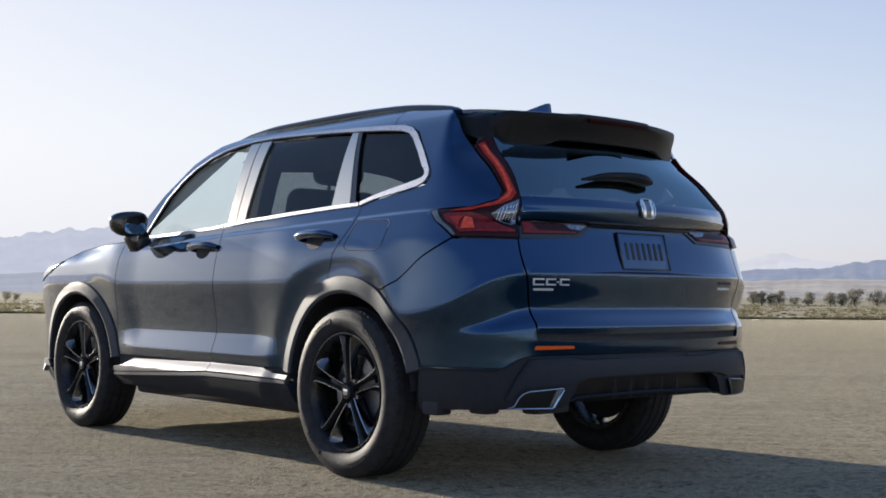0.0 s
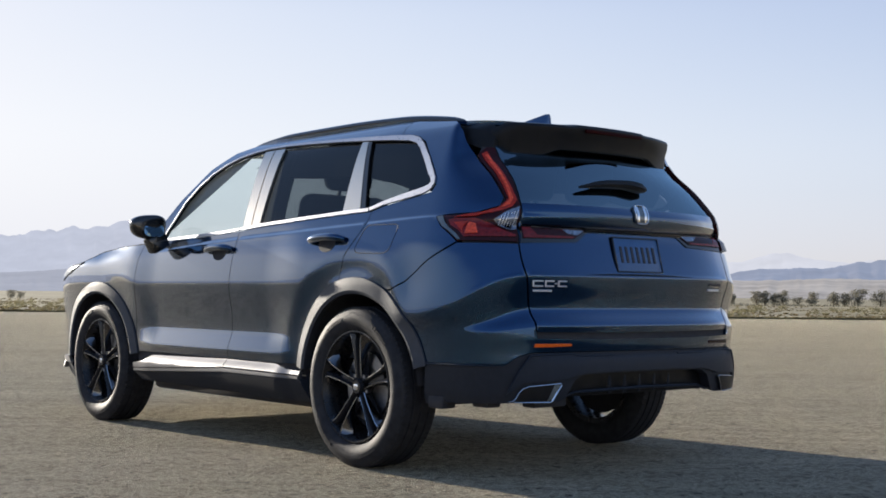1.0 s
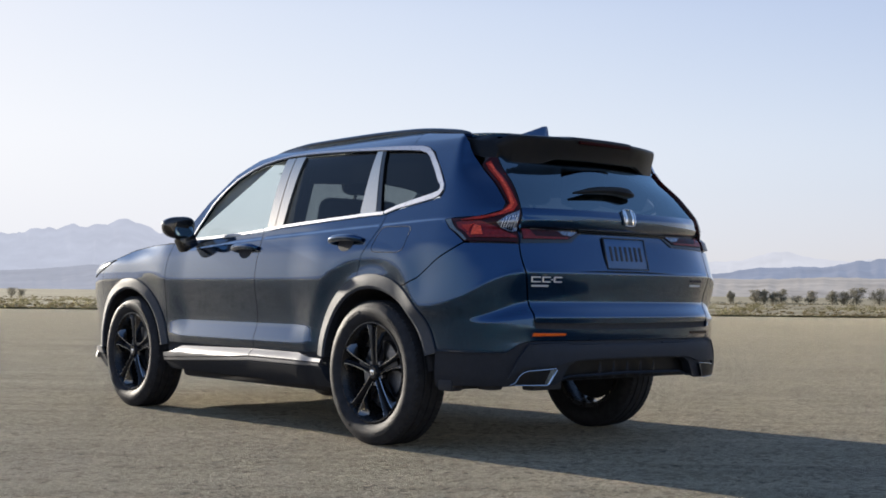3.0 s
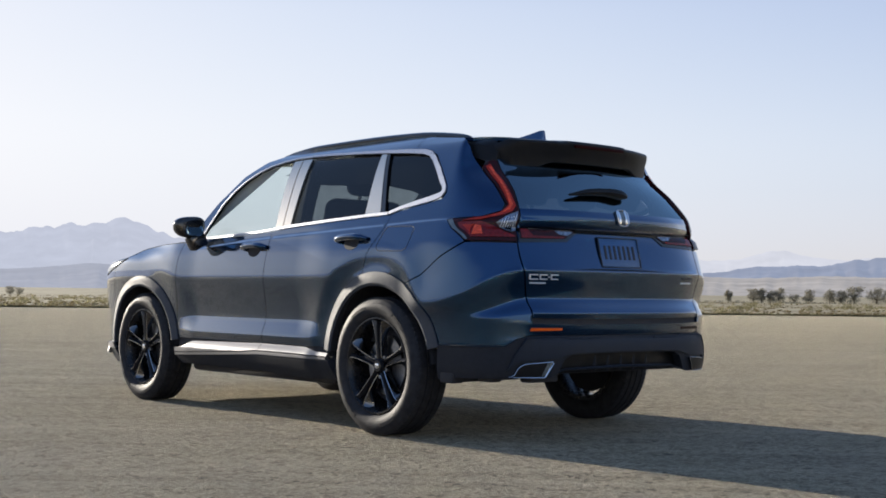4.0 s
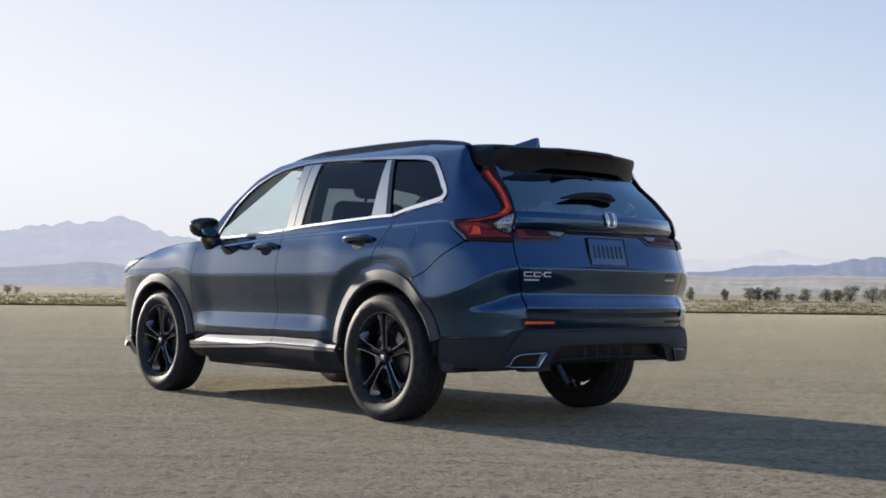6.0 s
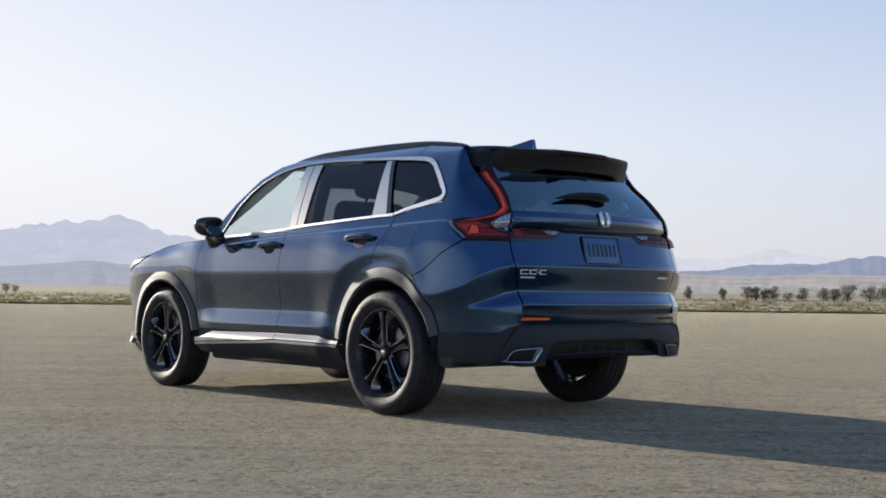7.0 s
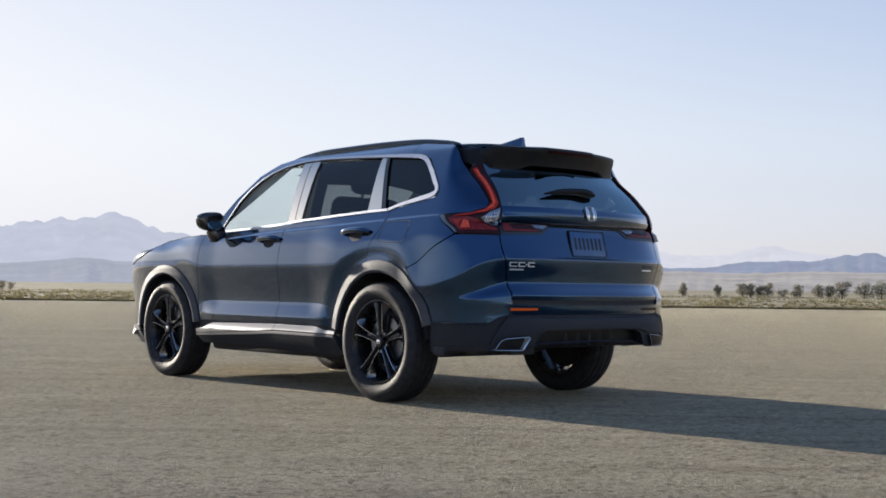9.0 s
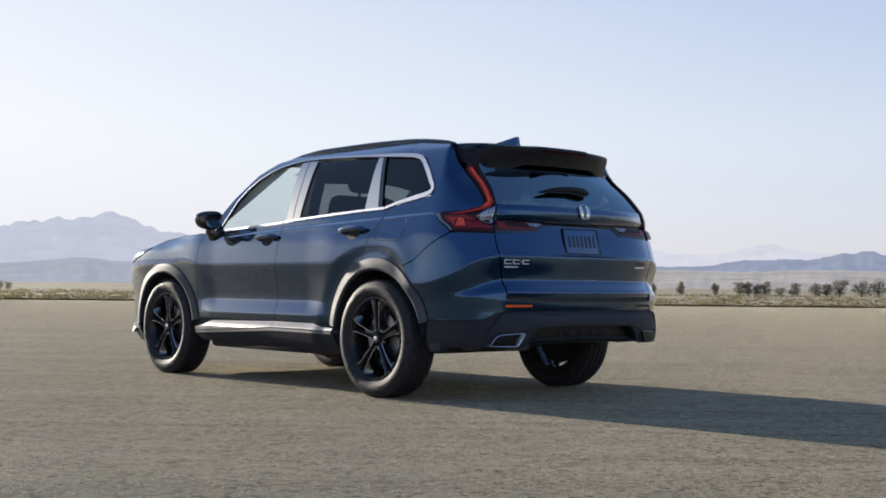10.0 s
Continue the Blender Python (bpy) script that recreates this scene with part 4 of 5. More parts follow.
plate_c = skin(np.array([MID_U]), np.array([1.0]))[0]
bm = bmesh.new()
plate_m = Matrix.Translation((0, plate_c[1] - .005, .996)) @ pose(0, 0, 0, -14, 0, 0)
box(bm, -.152, .152, -.004, .004, -.077, .077, .003, 2, plate_m)
part("number_plate", bm, PLATE, tailgate, "blue-grey number plate")
for i in range(7):
    bm = bmesh.new()
    x = -.112 + i * .037
    box(bm, x - .009, x + .009, -.007, -.003, -.038, .038, .002, 1, plate_m)
    part("plate_mark", bm, PLATE_INK, tailgate, "dark upright bar")
bm = bmesh.new()
for x0, x1, z0, z1 in ((-.158, -.150, -.083, .083), (.150, .158, -.083, .083), (-.150, .150, .076, .083), (-.150, .150, -.083, -.076)):
    box(bm, x0, x1, -.008, .003, z0, z1, .002, 1, plate_m)
part("plate_frame", bm, GLOSS_BLACK, tailgate, "thin black plate frame")
def rounded(u, z, a, b, top=1.0):
    c = [(math.copysign(abs(math.cos(t)) ** .45, math.cos(t)), math.copysign(abs(math.sin(t)) ** .45, math.sin(t))) for t in np.linspace(0, 2 * math.pi, 33)[:-1]]
    return [(u + a * x * (1 + (top - 1) * y), z + b * y) for x, y in c]


panel("emblem_plate", rounded(MID_U, 1.180, .046, .040, 1.06), LENS_GREY, tailgate, "rounded square smoked emblem field", off=.008, thick=.01, gap=0, du=.02, dz=.02)
for sg in (-1, 1):
    panel("emblem_bar", [(MID_U + sg * .014, 1.147), (MID_U + sg * .018, 1.214), (MID_U + sg * .038, 1.214), (MID_U + sg * .032, 1.147)], BRIGHT, tailgate, "chrome emblem upright", off=.013, thick=.006, gap=0, du=.02, dz=.02)
rim_pts = rounded(MID_U, 1.180, .044, .038, 1.06)
strip("emblem_rim", rim_pts + rim_pts[:1], BRIGHT, tailgate, .0035, .012, -1, "chrome emblem rim", 8, .8)
for u0, u1 in ((-1.017, -1.070), (-1.080, -1.128), (-1.150, -1.198)):
    for z0, z1 in ((.847, .8525), (.8685, .874)):
        panel("badge_bar", [(u0, z0), (u0, z1), (u1, z1), (u1, z0)], BADGE, tailgate, "chrome badge bar", off=.005, thick=.004, gap=0)
    panel("badge_bar", [(u0, .8525), (u0, .8685), (u0 - .007, .8685), (u0 - .007, .8525)], BADGE, tailgate, "chrome badge bar", off=.005, thick=.004, gap=0)
panel("badge_bar", [(-1.133, .858), (-1.133, .863), (-1.145, .863), (-1.145, .858)], BADGE, tailgate, "chrome badge bar", off=.005, thick=.004, gap=0)
panel("badge_bar", [(-1.020, .826), (-1.020, .834), (-1.118, .834), (-1.118, .826)], BADGE, tailgate, "chrome badge bar", off=.004, thick=.004, gap=0)
for z0, z1, mt in ((.862, .873, PLATE_INK), (.838, .847, BADGE)):
    panel("badge_bar", [(-1.085, z0), (-1.085, z1), (-1.185, z1), (-1.185, z0)], mt, tailgate, "small badge bar", off=.004, thick=.004, gap=0, side=1)

for s in (-1, 1):
    lamp_t = holder("tail_light", car, "L-shaped red tail light")
    panel("lamp_housing", [(-.545, 1.148), (-.59, 1.153), (-.75, 1.159), (-.86, 1.190), (-.890, 1.225), (-.868, 1.335), (-.842, 1.432), (-.90, 1.470), (-.950, 1.470), (-.962, 1.39), (-.960, 1.29), (-.952, 1.205), (-.962, 1.132), (-.966, 1.034), (-.672, 1.038)], RED_DEEP, lamp_t, "smoked dark lamp housing", off=.003 if s < 0 else .013, side=s)
    # added backing sheet: keeps light from showing through the gaps round the lamp
    panel("lamp_back", [(-.60, 1.120), (-.85, 1.160), (-.87, 1.225), (-.84, 1.42), (-.88, 1.480), (-1.00, 1.480), (-1.02, 1.03), (-.70, 1.03)], DARK, lamp_t, "black backing sheet added to stop light through the lamp's gaps", off=-.012, thick=.01, side=s, gap=0)
    panel("arm_lens", [(-.868, 1.432), (-.900, 1.446), (-.925, 1.36), (-.935, 1.27), (-.940, 1.215), (-.915, 1.188), (-.87, 1.172), (-.76, 1.146), (-.655, 1.143), (-.75, 1.156), (-.852, 1.183), (-.903, 1.222), (-.892, 1.335)], RED, lamp_t, "red lamp arm", off=.008, thick=.006, side=s, gap=0)
    panel("arm_core", [(-.884, 1.425), (-.902, 1.43), (-.916, 1.35), (-.923, 1.27), (-.924, 1.222), (-.903, 1.196), (-.86, 1.180), (-.905, 1.215), (-.908, 1.27), (-.901, 1.345)], RED_BRIGHT, lamp_t, "brighter red light guide", off=.0105, thick=.004, side=s, gap=0)
    panel("block_lens", [(-.628, 1.132), (-.66, 1.138), (-.76, 1.140), (-.83, 1.122), (-.90, 1.078), (-.952, 1.066), (-.952, 1.056), (-.70, 1.056)], RED_BLOCK, lamp_t, "red lower lamp", off=.008, thick=.006, side=s, gap=.001)
    panel("inner_reflector", [(-.668, 1.120), (-.735, 1.124), (-.715, 1.098), (-.688, 1.072), (-.700, 1.068)], RED, lamp_t, "red reflector facet", off=.011, thick=.004, side=s, gap=0)
    panel("inner_reflector", [(-.742, 1.122), (-.775, 1.112), (-.765, 1.070), (-.705, 1.068), (-.728, 1.096)], RED_BRIGHT, lamp_t, "bright red reflector facet", off=.012, thick=.004, side=s, gap=0)
    panel("clear_lens", [(-.845, 1.132), (-.885, 1.166), (-.948, 1.190), (-.957, 1.085), (-.935, 1.080), (-.905, 1.086)], LENS_CLEAR, lamp_t, "clear lamp lens with fine ribs", off=.009, thick=.005, side=s, gap=.001)
    for k in range(6):
        uk = -.876 - .0125 * k
        panel("lens_rib", [(uk, 1.110), (uk, 1.146 + .0050 * k), (uk - .0022, 1.147 + .0050 * k), (uk - .0022, 1.110)], BADGE, lamp_t, "fine bright lens rib", off=.0125, thick=.003, gap=0, side=s)
    panel("tip_lens", [(-.552, 1.146), (-.59, 1.149), (-.69, 1.044), (-.675, 1.042)], LENS_GREY, lamp_t, "smoked clear lamp tip", off=.009, thick=.005, side=s, gap=.001)
    gl = holder("gate_lamp", tailgate, "dark red lamp on the tailgate")
    panel("lamp_housing", [(-.976, 1.104), (-1.17, 1.104), (-1.385, 1.104), (-1.295, 1.043), (-.975, 1.031)], GLOSS_BLACK, gl, "black lamp housing", off=.005, side=s, gap=.001, dz=.006)
    panel("lamp_lens", [(-.984, 1.098), (-1.10, 1.098), (-1.345, 1.096), (-1.275, 1.056), (-.984, 1.050)], RED_DEEP, gl, "smoked red lens", off=.010, thick=.005, side=s, gap=.001, dz=.006)
    panel("lamp_glow", [(-.990, 1.094), (-1.03, 1.094), (-1.06, 1.066), (-1.27, 1.066), (-1.262, 1.058), (-.990, 1.054)], RED_BLOCK, gl, "red light guide in the lens", off=.012, thick=.004, side=s, gap=0, dz=.006)
    panel("clear_lens", [(-1.205, 1.093), (-1.332, 1.092), (-1.292, 1.072), (-1.235, 1.076)], LENS_CLEAR, gl, "clear reversing lens", off=.012, thick=.004, side=s, gap=0, dz=.006)

# rear wiper under its cover
u, z = np.linspace(-1.30, -1.78, 12), np.array([1.278, 1.284, 1.290, 1.296, 1.300, 1.303, 1.305, 1.306, 1.305, 1.302, 1.298, 1.292])
part("wiper", tube(raised(.022, -1)(u, z).tolist(), [.006, .010, .014, .018, .020, .022, .023, .024, .027, .030, .030, .014], 8, .9), SATIN_BLACK, tailgate, "black rear wiper arm")


def grid_part(name, f, us, vs, mat, parent, label="", thick=0.0):
    bm = bmesh.new()
    vv = [[bm.verts.new(f(a, b)) for b in vs] for a in us]
    for i in range(len(us) - 1):
        for j in range(len(vs) - 1):
            bm.faces.new((vv[i][j], vv[i + 1][j], vv[i + 1][j + 1], vv[i][j + 1]))
    if thick:
        bmesh.ops.recalc_face_normals(bm, faces=bm.faces)
        bmesh.ops.solidify(bm, geom=bm.faces[:], thickness=thick)
    return part(name, bm, mat, parent, label)


# ---- roof, rails, spoiler, fin, bonnet, windscreen ----
roof_z = smooth_keys([(1.50, 1.606), (1.2, 1.652), (.8, 1.676), (.3, 1.680), (-.1, 1.668), (-.4, 1.640), (-.62, 1.605)])
def roof_at(y, t):
    edge = 1.60 + .045 * float(step(1.45, 1.1, y)) - .05 * float(step(.1, -.6, y))
    k = abs(t) ** 3
    return (t * (.655 - .02 * float(step(0, -.6, y))), y, float(roof_z(y)) * (1 - k) + edge * k)
grid_part("roof", roof_at, np.linspace(1.48, -.47, 34), np.linspace(-1, 1, 25), PAINT, car, "dark blue roof", .02)
grid_part("headliner", lambda y, t: (t * .62, y, float(roof_z(y)) - .06 - .06 * t * t), np.linspace(1.35, -.30, 14), np.linspace(-1, 1, 9), HEADLINER, car, "dark headliner")
for s in (-1, 1):
    ys = np.linspace(1.54, -.47, 40)
    rail_z = smooth_keys([(1.54, 1.588), (1.2, 1.638), (.95, 1.656), (.46, 1.659), (.02, 1.651), (-.34, 1.617), (-.47, 1.584)])
    rz = [float(rail_z(y)) for y in ys]
    part("roof_rail", tube([(s * (.628 - .012 * float(step(.2, -.44, y)) - .03 * float(step(1.2, 1.54, y))), y, zz) for y, zz in zip(ys, rz)], [.004] + [.016] * 38 + [.004], 8, 1.1), GLOSS_BLACK, car, "black roof rail")


SPOILER_W = .600


def spoiler_at(x, k):
    """One point of the spoiler's section at x: over the top, down its tail face, and back under to the glass."""
    t = abs(x) / SPOILER_W
    ends = float(step(.88, 1, t))
    lip = -.792 + .155 * t ** 2.2 + .075 * ends
    top = 1.586 - .045 * ends + .006 * float(step(.40, .36, t))
    low = 1.474 - .034 * float(step(.48, .70, t)) + .010 * ends
    sec = [(-.43, 1.632 - .100 * t ** 3), (-.55, 1.618 - .075 * t ** 3), (lip + .030, top + .004), (lip + .008, top - .002), (lip, top - .014), (lip + .004, top - .040), (lip + .016, (top + low) / 2), (lip + .026, low + .006), (lip + .034, low), (lip + .060, low + .006), (lip + .100, low + .045)]
    return (x, *sec[int(k)])


grid_part("spoiler", spoiler_at, np.concatenate([np.linspace(-SPOILER_W, -.5, 12), np.linspace(-.48, .48, 49), np.linspace(.5, SPOILER_W, 12)]), range(11), SATIN_BLACK, car, "satin black roof spoiler")
for s in (-1, 1):
    bm = bmesh.new()
    bm.faces.new([bm.verts.new(spoiler_at(s * SPOILER_W, i)) for i in range(11)])
    part("spoiler_cheek", bm, GLOSS_BLACK, car, "gloss black spoiler end")
    # gloss black filler between the spoiler's end, the roof and the lamp
    bm = bmesh.new()
    rows = [[bm.verts.new((s * x, y, z)) for x, z in q] for y, q in (
        (-.36, ((.655, 1.560), (.650, 1.592), (.56, 1.610), (.56, 1.50))), (-.47, ((.652, 1.500), (.640, 1.572), (.56, 1.598), (.56, 1.46))), (-.56, ((.630, 1.468), (.612, 1.548), (.55, 1.582), (.55, 1.44))), (-.60, ((.592, 1.470), (.585, 1.510), (.54, 1.530), (.54, 1.47))))]
    for ra, rb in zip(rows, rows[1:]):
        for k in range(4):
            bm.faces.new((ra[k], ra[(k + 1) % 4], rb[(k + 1) % 4], rb[k]))
    bm.faces.new(rows[0][::-1])
    bm.faces.new(rows[-1])
    part("spoiler_filler", bm, SATIN_BLACK, car, "satin black filler beside the spoiler")
bm = bmesh.new()
box(bm, -.19, .19, -.7955, -.780, 1.556, 1.572, .002)
part("brake_lamp", bm, BRAKE_LENS, car, "high red brake lamp")
bm = bmesh.new()
prof = [(.03, 1.655, .030), (-.10, 1.672, .028), (-.20, 1.684, .025), (-.28, 1.697, .018), (-.335, 1.707, .008), (-.362, 1.706, .006), (-.368, 1.695, .010), (-.372, 1.648, .022)]
rings = []
for y, zt, w in prof:
    rings.append([bm.verts.new(c) for c in ((-w - .012, y, 1.630), (-w * .8, y, (1.63 + zt) / 2), (-w * .3, y, zt), (w * .3, y, zt), (w * .8, y, (1.63 + zt) / 2), (w + .012, y, 1.630))])
for a, b in zip(rings, rings[1:]):
    for i in range(5):
        bm.faces.new((a[i], a[i + 1], b[i + 1], b[i]))
bm.faces.new(rings[0][::-1])
bm.faces.new(rings[-1])
part("antenna_fin", bm, PAINT, car, "blue shark-fin antenna")
hood_z = smooth_keys([(2.10, 1.130), (2.5, 1.118), (2.9, 1.088), (3.2, 1.045), (3.4, .99), (3.6, .925)])
MID_F = Y_FRONT + ARC_F[-1]
hu = np.concatenate([np.linspace(2.12, 3.12, 16), np.linspace(3.2, MID_F - .12, 18)])
hz = np.interp(hu, [2.12, 2.45, 2.70, 3.0, 3.12, 3.55, 3.9, MID_F], [1.098, 1.087, 1.064, 1.020, .985, .938, .926, .925])
edge_h = skin(hu, hz, 1.0)


def bonnet_at(i, t):
    e = edge_h[i]
    k = abs(t) ** 2.6
    return (t * e[0], e[1], e[2] * k + max(float(hood_z(e[1])), e[2]) * (1 - k) + .004 * math.exp(-((abs(t) - .74) / .09) ** 2) * (1 - float(step(3.2, 3.5, e[1]))))


grid_part("bonnet", bonnet_at, range(len(hu)), np.linspace(-1, 1, 33), PAINT, car, "dark blue bonnet", .015)
grid_part("windscreen", lambda f, t: (t * (.775 - .165 * f), 2.30 - .92 * f - .10 * t * t * (1 - .4 * f), 1.105 + .505 * f), np.linspace(0, 1, 12), np.linspace(-1, 1, 17), GLASS_SCREEN, car, "clear windscreen", .004)
for s in (-1, 1):                                            # inner pillar trim beside the windscreen, paled to hold the glass's bright reflection too
    zs = np.linspace(1.125, 1.585, 12)
    ys = np.interp(zs, [z for y, z in DLO_TOP[:9]], [y for y, z in DLO_TOP[:9]])
    edge_in = raised(-.02, s)(ys + .02, zs)
    grid_part("pillar_lining", lambda i, k: tuple(Vector(edge_in[i]).lerp(Vector((s * (.775 - .165 * i / 11), 2.30 - .92 * i / 11 - .10 * (1 - .4 * i / 11), 1.105 + .505 * i / 11)), k)), range(12), (0, .5, 1), GLARE_TRIM, car, "pillar lining, its pale grey partly the glass's bright reflection")
nose = arc(2.70, ARCH_F, 32, -18, 14)
for s in (-1, 1):
    panel("front_bumper", nose + [(3.6, .24), (MID_F, .24), (MID_F, .92), (3.9, .92), (3.55, .93), (3.12, .975)], PAINT, car, "dark blue front bumper", side=s, gap=.001)
    panel("skid_corner", [(3.27, .356), (3.60, .350), (3.62, .322), (3.30, .318)], SILVER, car, "silver corner of the front skid", off=lambda u, z: .018 + .6 * (.358 - z), thick=.03, gap=.001, dz=.01, side=s)
    panel("bumper_trim", [(3.14, .345), (3.5, .345), (3.5, .385), (3.17, .392)], SILVER, car, "silver front bumper trim", off=.02, thick=.02, side=s)
    panel("lower_lip", [(3.10, .245), (3.9, .235), (3.9, .34), (3.17, .34)], PLASTIC, car, "dark front bumper lip", off=.008, thick=.02, side=s)

# ---- underbody and cabin ----
bm = bmesh.new()
box(bm, -.80, .80, .52, 2.18, .235, .40, .03)
box(bm, -.50, .50, .40, 3.40, .26, .55, .03)
box(bm, -.50, .50, -.80, .45, .36, .55, .03)
box(bm, -.60, .60, 3.10, 3.42, .24, .60, .03)
box(bm, -.60, .60, -.86, -.50, .36, .60, .04)
part("underbody", bm, DARK, car, "black underbody tray")
bm = bmesh.new()
bmesh.ops.create_cone(bm, cap_ends=True, segments=24, radius1=.085, radius2=.085, depth=.80, matrix=pose(0, -.62, .43, 0, 90, 0))
part("silencer", bm, STEEL, car, "steel silencer under the tail")
for x0, x1, y0, y1, z0, z1 in ((-.88, -.80, -.60, -.50, .315, .37), (-.80, -.72, -.80, -.70, .330, .38), (-.60, -.40, -.88, -.80, .325, .38)):
    bm = bmesh.new()
    box(bm, x0, x1, y0, y1, z0, z1, .010, 2)
    part("underbody_bracket", bm, DARK, car, "black underbody bracket")
part("axle_beam", tube([(-.66, 0, .34), (-.4, -.02, .30), (.4, -.02, .30), (.66, 0, .34)], .035, 10), DARK, car, "black rear axle beam")
bm = bmesh.new()
box(bm, -.80, .80, -.35, 2.30, .50, .56)
box(bm, -.56, .56, -.86, -.35, .58, .64)
box(bm, -.86, .86, 2.22, 2.28, .5, 1.10)
part("cabin_floor", bm, CABIN, car, "dark cabin floor and bulkhead")
bm = bmesh.new()
box(bm, -.78, .78, 1.78, 2.24, .80, 1.09, .06, 3)
part("dashboard", bm, CABIN, car, "dark dashboard")


def seat(x, y, w, rests, top):
    bm = bmesh.new()
    box(bm, x - w / 2, x + w / 2, y - .25, y + .28, .58, .76, .06, 3)
    box(bm, x - w / 2, x + w / 2, -.08, .08, 0, top - .70, .07, 4, pose(0, y - .24, .70, 14, 0, 0))
    for r in rests:
        box(bm, r - .145, r + .145, -.055, .055, top - .70, top - .48, .05, 4, pose(0, y - .26, .72, 12, 0, 0))
        for p in (-.05, .05):
            box(bm, r + p - .008, r + p + .008, -.008, .008, top - .80, top - .66, 0, 1, pose(0, y - .26, .72, 12, 0, 0))
    return part("seat", bm, SEAT, car, "black leather seat with headrests")


seat(-.38, 1.20, .56, [-.38], 1.36)
seat(.38, 1.20, .56, [.38], 1.36)
seat(0, .16, 1.34, [-.42, 0, .42], 1.28)
part("steering_wheel", tube([(-.37 + .18 * math.cos(a), 1.66 - .07 * math.sin(a), 1.02 + .17 * math.sin(a)) for a in np.linspace(0, 2 * math.pi, 25)[:-1]], .015, 8, 1.0, True), CABIN, car, "dark steering wheel")

# ---- door mirrors ----
for s in (-1, 1):
    mi = holder("door_mirror", car, "gloss black door mirror")
    bm = bmesh.new()
    bmesh.ops.create_uvsphere(bm, u_segments=28, v_segments=18, radius=1)
    for v in bm.verts:
        c = v.co
        p = [math.copysign(abs(k) ** .72, k) for k in c]
        back = p[1] < 0
        v.co = Vector((s * (1.012 + s * 0) + s * p[0] * .105 * (1 + .10 * p[2]), 1.865 + p[1] * (.035 if back else .085), 1.182 + p[2] * .070 * (1 - .12 * s * p[0] * s)))
    part("housing", bm, GLOSS_BLACK, mi, "gloss black mirror housing")
    bm = bmesh.new()
    face = [bm.verts.new((s * (.996 + .062 * math.copysign(abs(math.cos(a)) ** .6, math.cos(a))), 1.8255 + .010 * math.sin(a), 1.162 + .036 * math.copysign(abs(math.sin(a)) ** .6, math.sin(a)))) for a in np.linspace(0, 2 * math.pi, 33)[:-1]]
    bm.faces.new(face)
    part("mirror_face", bm, MIRROR, mi, "mirror glass with the reflected sky's blue put into its colour", smooth=False)
    bm = bmesh.new()
    box(bm, -.06, .06, -.045, .045, -.05, .05, .02, 2, Matrix.Translation((s * .955, 1.875, 1.095)) @ pose(0, 0, 0, 0, s * 28, 0))
    part("mirror_foot", bm, GLOSS_BLACK, mi, "black mirror foot")


# ---- wheels ----
def revolve(profile, n=72, closed=False):
    """Turns (x, r) points round the x axis."""
    bm = bmesh.new()
    rings = [[bm.verts.new((x, r * math.cos(k * 2 * math.pi / n), r * math.sin(k * 2 * math.pi / n))) for k in range(n)] for x, r in profile]
    pairs = list(zip(rings, rings[1:])) + ([(rings[-1], rings[0])] if closed else [])
    for a, b in pairs:
        for k in range(n):
            bm.faces.new((a[k], a[(k + 1) % n], b[(k + 1) % n], b[k]))
    return bm


def bar(bm, pts):
    """A bar from lists of corners, one list an end or bend."""
    rows = [[bm.verts.new(p) for p in q] for q in pts]
    for a, b in zip(rows, rows[1:]):
        for i in range(len(a)):
            bm.faces.new((a[i], a[(i + 1) % len(a)], b[(i + 1) % len(a)], b[i]))
    bm.faces.new(rows[0][::-1])
    bm.faces.new(rows[-1])


def polar(x, r, deg):
    return (x, r * math.cos(radians(deg)), r * math.sin(radians(deg)))


